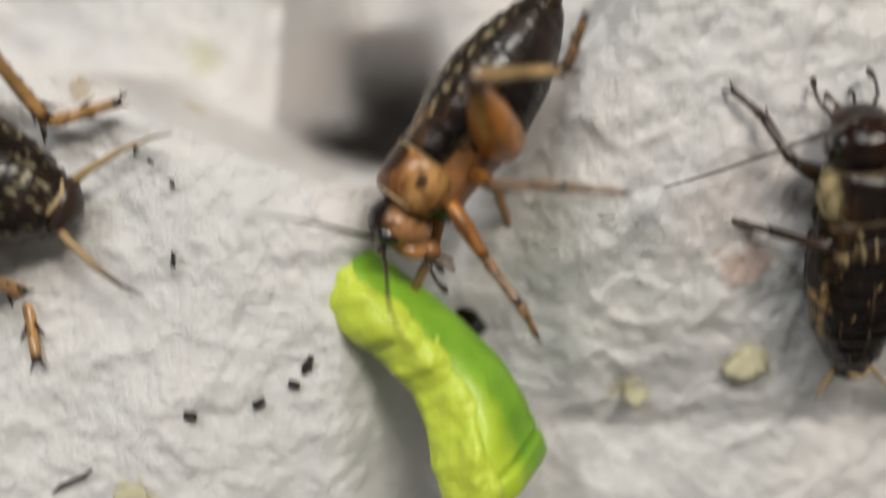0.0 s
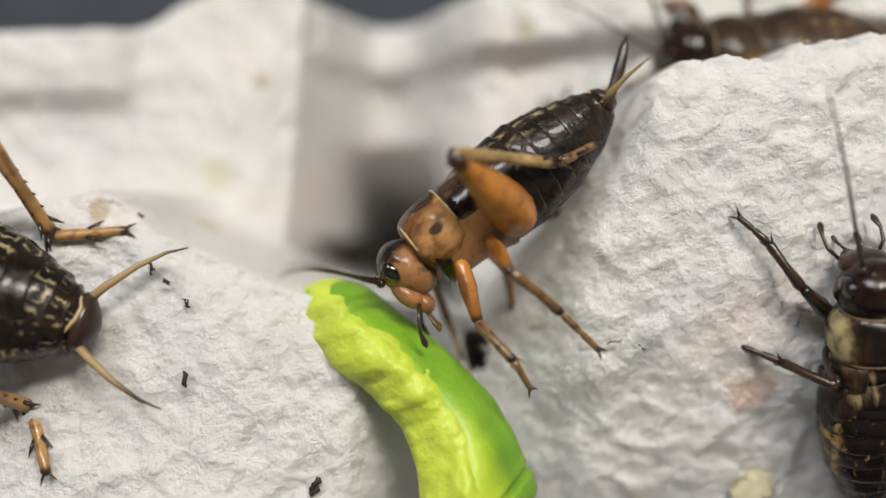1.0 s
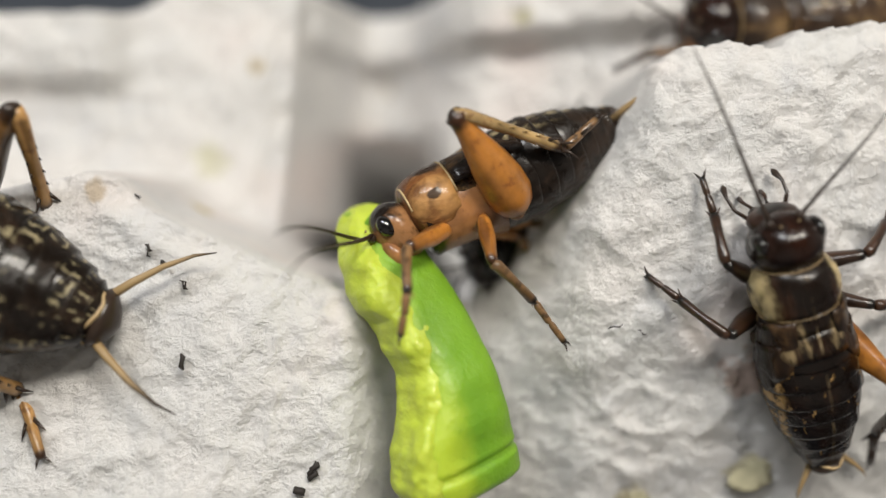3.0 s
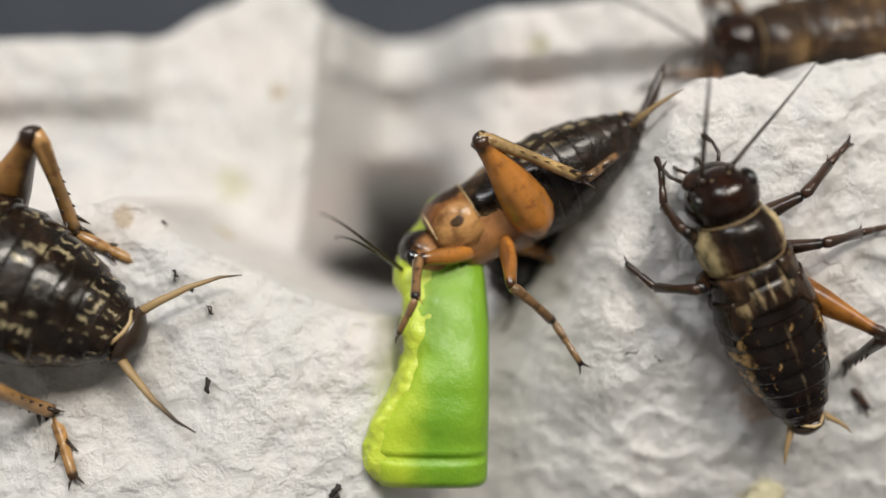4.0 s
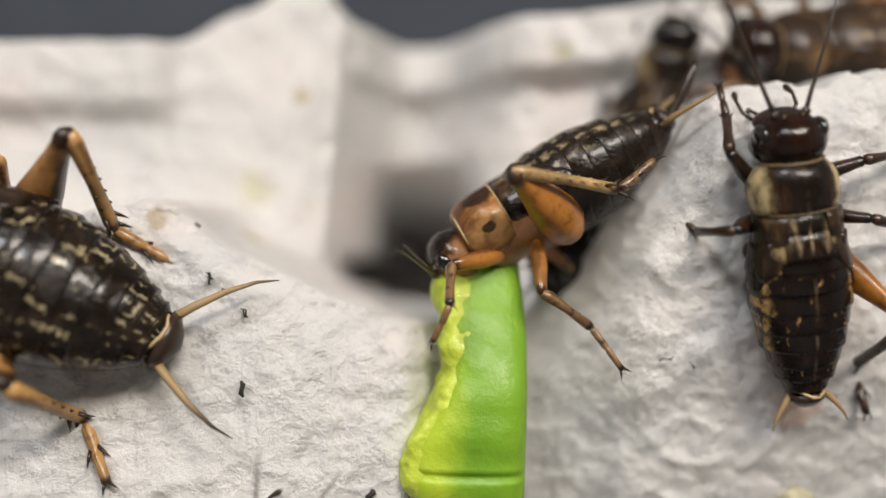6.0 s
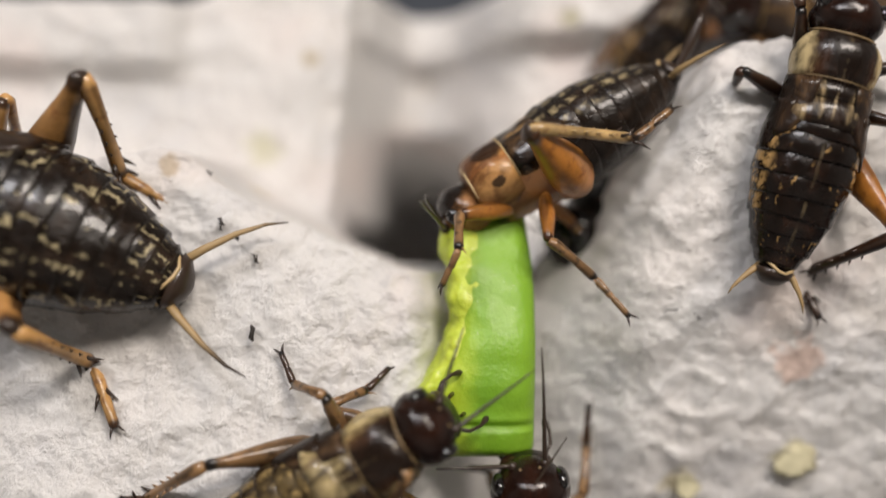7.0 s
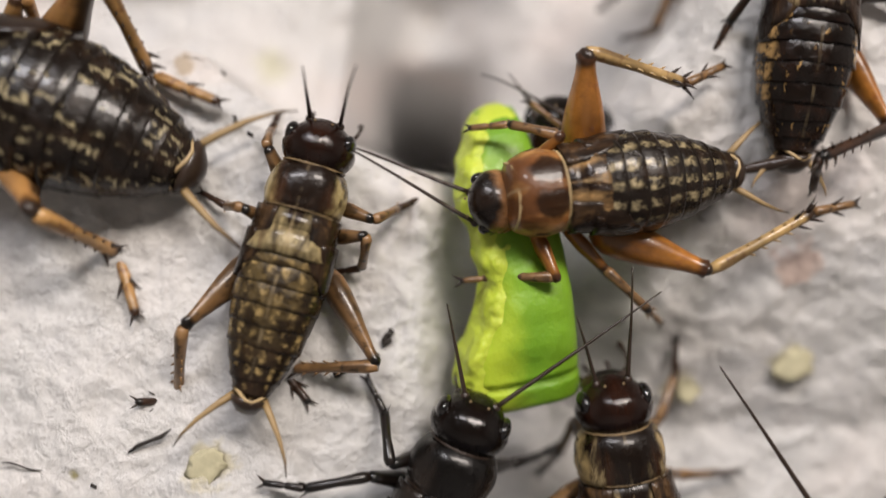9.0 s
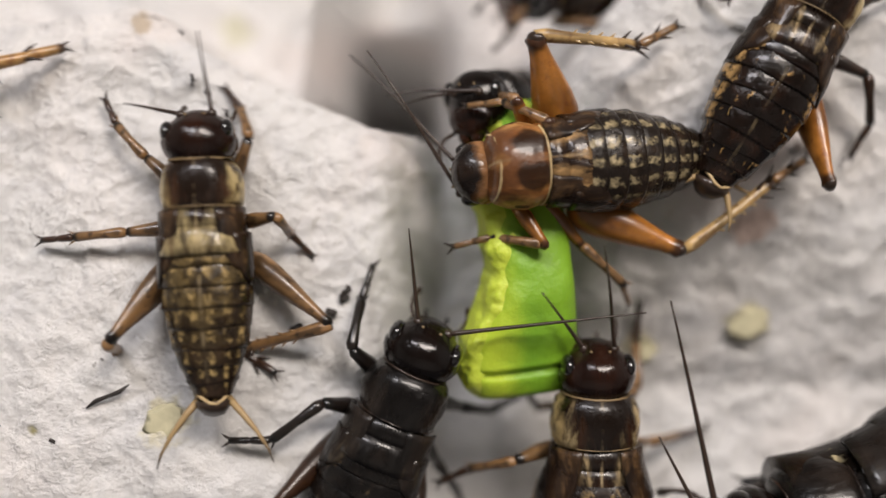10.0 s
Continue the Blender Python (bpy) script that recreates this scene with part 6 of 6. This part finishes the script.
    walk_leg('under', 'fore_l', [(0, (0.746, 0.046, -0.504), (0.385, 0.144, -0.437), (0.654, 0.151, -0.466))])
    walk_leg('under', 'mid_l', [(0, (-0.033, 0.093, -0.561), (0.355, 0.171, -0.42), (0.078, 0.181, -0.463))])
    walk_leg('under', 'hind_l', [(0, (-0.858, 0.185, -0.272), (-0.038, 0.204, -0.456), (-0.398, 0.201, -0.459))])
    walk_leg('under', 'fore_r', [(0, (0.746, -0.046, -0.504), (0.385, -0.144, -0.437), (0.654, -0.151, -0.466))])
    walk_leg('under', 'mid_r', [(0, (-0.033, -0.093, -0.561), (0.355, -0.171, -0.42), (0.078, -0.181, -0.463))])
    walk_leg('under', 'hind_r', [(0, (-0.858, -0.185, -0.272), (-0.038, -0.204, -0.456), (-0.398, -0.201, -0.459))])
    walk_antenna('under', 'l', [(0, (0.85, -0.396, -0.347)), (8.5, (0.142, -0.982, 0.121)), (9, (0.258, -0.855, 0.449)), (9.5, (0.234, -0.717, -0.656)), (10, (0.356, -0.934, -0.006))])
    walk_antenna('under', 'r', [(0, (0.718, -0.609, 0.336)), (9, (0.294, -0.479, 0.827)), (10, (0.236, -0.954, -0.185))])
    c = BODIES['back']
    walk_body(c, [
        (0, (3.298, 1.595, -1.49), (-0.978, 0.027, 0.206), (0.199, 0.409, 0.891)),
        (2.5, (3.589, 1.891, -1.481), (-0.978, -0.07, 0.196), (0.15, 0.422, 0.894)),
        (4.5, (3.726, 2.063, -1.474), (-0.972, -0.136, 0.189), (0.115, 0.425, 0.898)),
        (5.5, (3.693, 2.03, -1.475), (-0.978, -0.089, 0.191), (0.136, 0.422, 0.896)),
        (7, (3.4, 2.081, -1.366), (-0.981, -0.065, 0.18), (0.137, 0.419, 0.898)),
        (8.5, (2.716, 2.048, -1.216), (-0.968, -0.093, 0.235), (0.174, 0.429, 0.886)),
        (9.5, (2.21, 1.595, -1.125), (-0.925, -0.289, 0.245), (0.099, 0.439, 0.893)),
        (10, (1.844, 1.258, -1.023), (-0.927, -0.286, 0.242), (0.098, 0.439, 0.893)),
    ])
    walk_leg('back', 'fore_l', [(0, (0.864, 0.121, -0.035), (1.126, 0.08, -0.307), (1.157, 0.039, -0.572)), (4.5, (0.896, 0.121, -0.16), (1.274, 0.084, -0.157), (1.5, 0.087, -0.306)), (8.5, (0.666, 0.466, 0.02), (0.968, 0.551, -0.195), (1.048, 0.667, -0.425)), (9.5, (0.794, 0.236, 0.069), (0.766, 0.559, -0.13), (0.853, 0.304, -0.143)), (10, (0.792, 0.043, 0.056), (1.073, 0.257, -0.085), (1.081, -0.013, -0.074))])
    walk_leg('back', 'mid_l', [(0, (0.545, 0.287, 0.072), (0.764, 0.188, -0.272), (0.864, 0.232, -0.53)), (9.5, (0.634, 0.373, -0.163), (0.331, 0.639, -0.045), (0.182, 0.738, -0.26)), (10, (0.679, 0.2, -0.207), (0.431, 0.47, -0.002), (0.237, 0.27, 0.025))])
    walk_leg('back', 'hind_l', [(0, (-0.523, 0.51, 0.327), (-0.932, 0.773, -0.358), (-1.289, 0.809, -0.321))])
    walk_leg('back', 'fore_r', [(0, (0.697, -0.432, 0.035), (0.908, -0.61, -0.225), (1.14, -0.687, -0.34))])
    walk_leg('back', 'mid_r', [(0, (0.206, -0.54, 0.035), (0.06, -0.83, -0.232), (-0.081, -1.051, -0.33))])
    walk_leg('back', 'hind_r', [(0, (-0.523, -0.51, 0.327), (-0.932, -0.773, -0.358), (-1.289, -0.809, -0.321))])
    walk_antenna('back', 'l', [(0, (0.769, -0.627, -0.124)), (5.5, (0.699, -0.713, 0.06)), (10, (0.119, -0.992, 0.039))])
    walk_antenna('back', 'r', [(0, (0.302, -0.925, 0.229)), (10, (-0.134, -0.978, 0.163))])
    c = BODIES['climber']
    walk_body(c, [
        (0, (0.952, 0.274, -2), (0.302, 0.302, 0.905), (-0.6, -0.6, 0.5)),
        (0.5, (1.194, 0.477, -2), (0.302, 0.302, 0.905), (-0.6, -0.6, 0.5)),
        (1, (1.353, 0.698, -2), (0.302, 0.302, 0.905), (-0.6, -0.6, 0.5)),
        (1.5, (1.383, 0.547, -2), (0.302, 0.302, 0.905), (-0.6, -0.6, 0.5)),
        (2.5, (1.444, 0.495, -2), (0.302, 0.302, 0.905), (-0.6, -0.6, 0.5)),
        (3.8, (1.607, 0.548, -2), (0.302, 0.302, 0.905), (-0.6, -0.6, 0.5)),
        (4.7, (1.681, 0.79, -2), (0.203, 0.405, 0.891), (-0.3, -0.7, 0.65)),
        (5.2, (1.765, 1.208, -1.9), (0.0, 0.849, 0.529), (0, -0.53, 0.85)),
        (5.7, (1.98, 1.38, -1.9), (0.1, 0.931, 0.35), (0, -0.35, 0.93)),
        (6.8, (2.004, 1.903, -1.8), (0.505, 0.808, 0.303), (0, -0.35, 0.93)),
        (7, (2.051, 1.94, -1.8), (0.505, 0.808, 0.303), (0, -0.35, 0.93)),
        (7.5, (2.178, 2.147, -1.75), (0.505, 0.808, 0.303), (0, -0.35, 0.93)),
        (8.2, (2.675, 2.792, -1.75), (0.596, 0.745, 0.298), (0, -0.35, 0.93)),
        (10, (3.959, 2.957, -1.75), (0.596, 0.745, 0.298), (0, -0.35, 0.93)),
    ])
    walk_leg('climber', 'fore_l', [(0, (0.746, 0.3, -0.3), (0.45, 0.4, -0.437), (0.69, 0.46, -0.5))])
    walk_leg('climber', 'fore_r', [(0, (0.746, -0.3, -0.3), (0.45, -0.4, -0.437), (0.69, -0.46, -0.5))])
    walk_leg('climber', 'mid_l', [(0, (-0.1, 0.38, -0.4), (0.2, 0.5, -0.6), (0.0, 0.6, -0.7))])
    walk_leg('climber', 'mid_r', [(0, (-0.1, -0.38, -0.4), (0.2, -0.5, -0.6), (0.0, -0.6, -0.7))])
    walk_leg('climber', 'hind_l', [(0, (-0.8, 0.4, -0.1), (-0.05, 0.42, -0.45), (-0.4, 0.46, -0.5))])
    walk_leg('climber', 'hind_r', [(0, (-0.8, -0.4, -0.1), (-0.05, -0.42, -0.45), (-0.4, -0.46, -0.5))])
    walk_antenna('climber', 'l', [(0, (0.85, 0.35, -0.4))])
    walk_antenna('climber', 'r', [(0, (0.85, -0.35, -0.4))])
    walk(POD, [
        (0, aim((0.963, -2.561, 0), (-0.43, 0.9, 0.067), (0.794, 0.343, 0.503))),
        (0.5, aim((0.953, -2.493, 0), (-0.44, 0.895, 0.068), (0.789, 0.349, 0.506))),
        (1, aim((0.848, -1.917, 0), (-0.433, 0.899, 0.071), (0.793, 0.342, 0.505))),
        (1.5, aim((0.818, -1.88, 0), (-0.408, 0.91, 0.073), (0.805, 0.321, 0.499))),
        (2.1, aim((0.766, -1.892, 0), (-0.296, 0.952, 0.078), (0.811, 0.208, 0.546))),
        (2.5, aim((0.696, -1.928, 0), (-0.245, 0.966, 0.078), (0.79, 0.153, 0.593))),
        (2.7, aim((0.708, -1.916, 0), (-0.237, 0.968, 0.078), (0.752, 0.132, 0.645))),
        (3.3, aim((0.426, -1.632, 0), (-0.211, 0.971, 0.112), (0.378, -0.024, 0.925))),
        (3.8, aim((0.182, -1.569, -0.08), (0.028, 0.998, 0.061), (0.098, -0.064, 0.993))),
        (4.5, aim((0.207, -1.597, -0.08), (0.041, 0.997, 0.057), (0.063, -0.059, 0.996))),
        (5.5, aim((0.196, -1.645, -0.08), (0.043, 0.997, 0.057), (0.063, -0.059, 0.996))),
        (7, aim((0.231, -1.693, -0.08), (0.017, 0.998, 0.056), (0.064, -0.056, 0.996))),
        (7.5, aim((0.221, -1.692, -0.08), (0.014, 0.998, 0.056), (0.064, -0.056, 0.996))),
        (8, aim((0.258, -1.91, -0.08), (0.004, 0.999, 0.058), (0.082, -0.058, 0.995))),
        (8.3, aim((0.55, -2.181, 0.05), (-0.336, 0.938, 0.082), (0.406, 0.065, 0.912))),
        (8.5, aim((0.566, -2.227, 0.05), (-0.279, 0.91, 0.307), (0.412, 0.048, 0.91))),
        (8.7, aim((0.589, -2.221, -0.08), (-0.259, 0.918, 0.301), (0.338, 0.022, 0.941))),
        (9, aim((0.557, -2.078, -0.08), (-0.131, 0.947, 0.292), (0.21, -0.035, 0.977))),
        (9.5, aim((0.612, -2.224, -0.08), (-0.063, 0.957, 0.283), (0.138, -0.045, 0.989))),
        (10, aim((0.877, -2.316, -0.08), (-0.087, 0.955, 0.283), (0.14, -0.042, 0.989))),
    ])


motions()
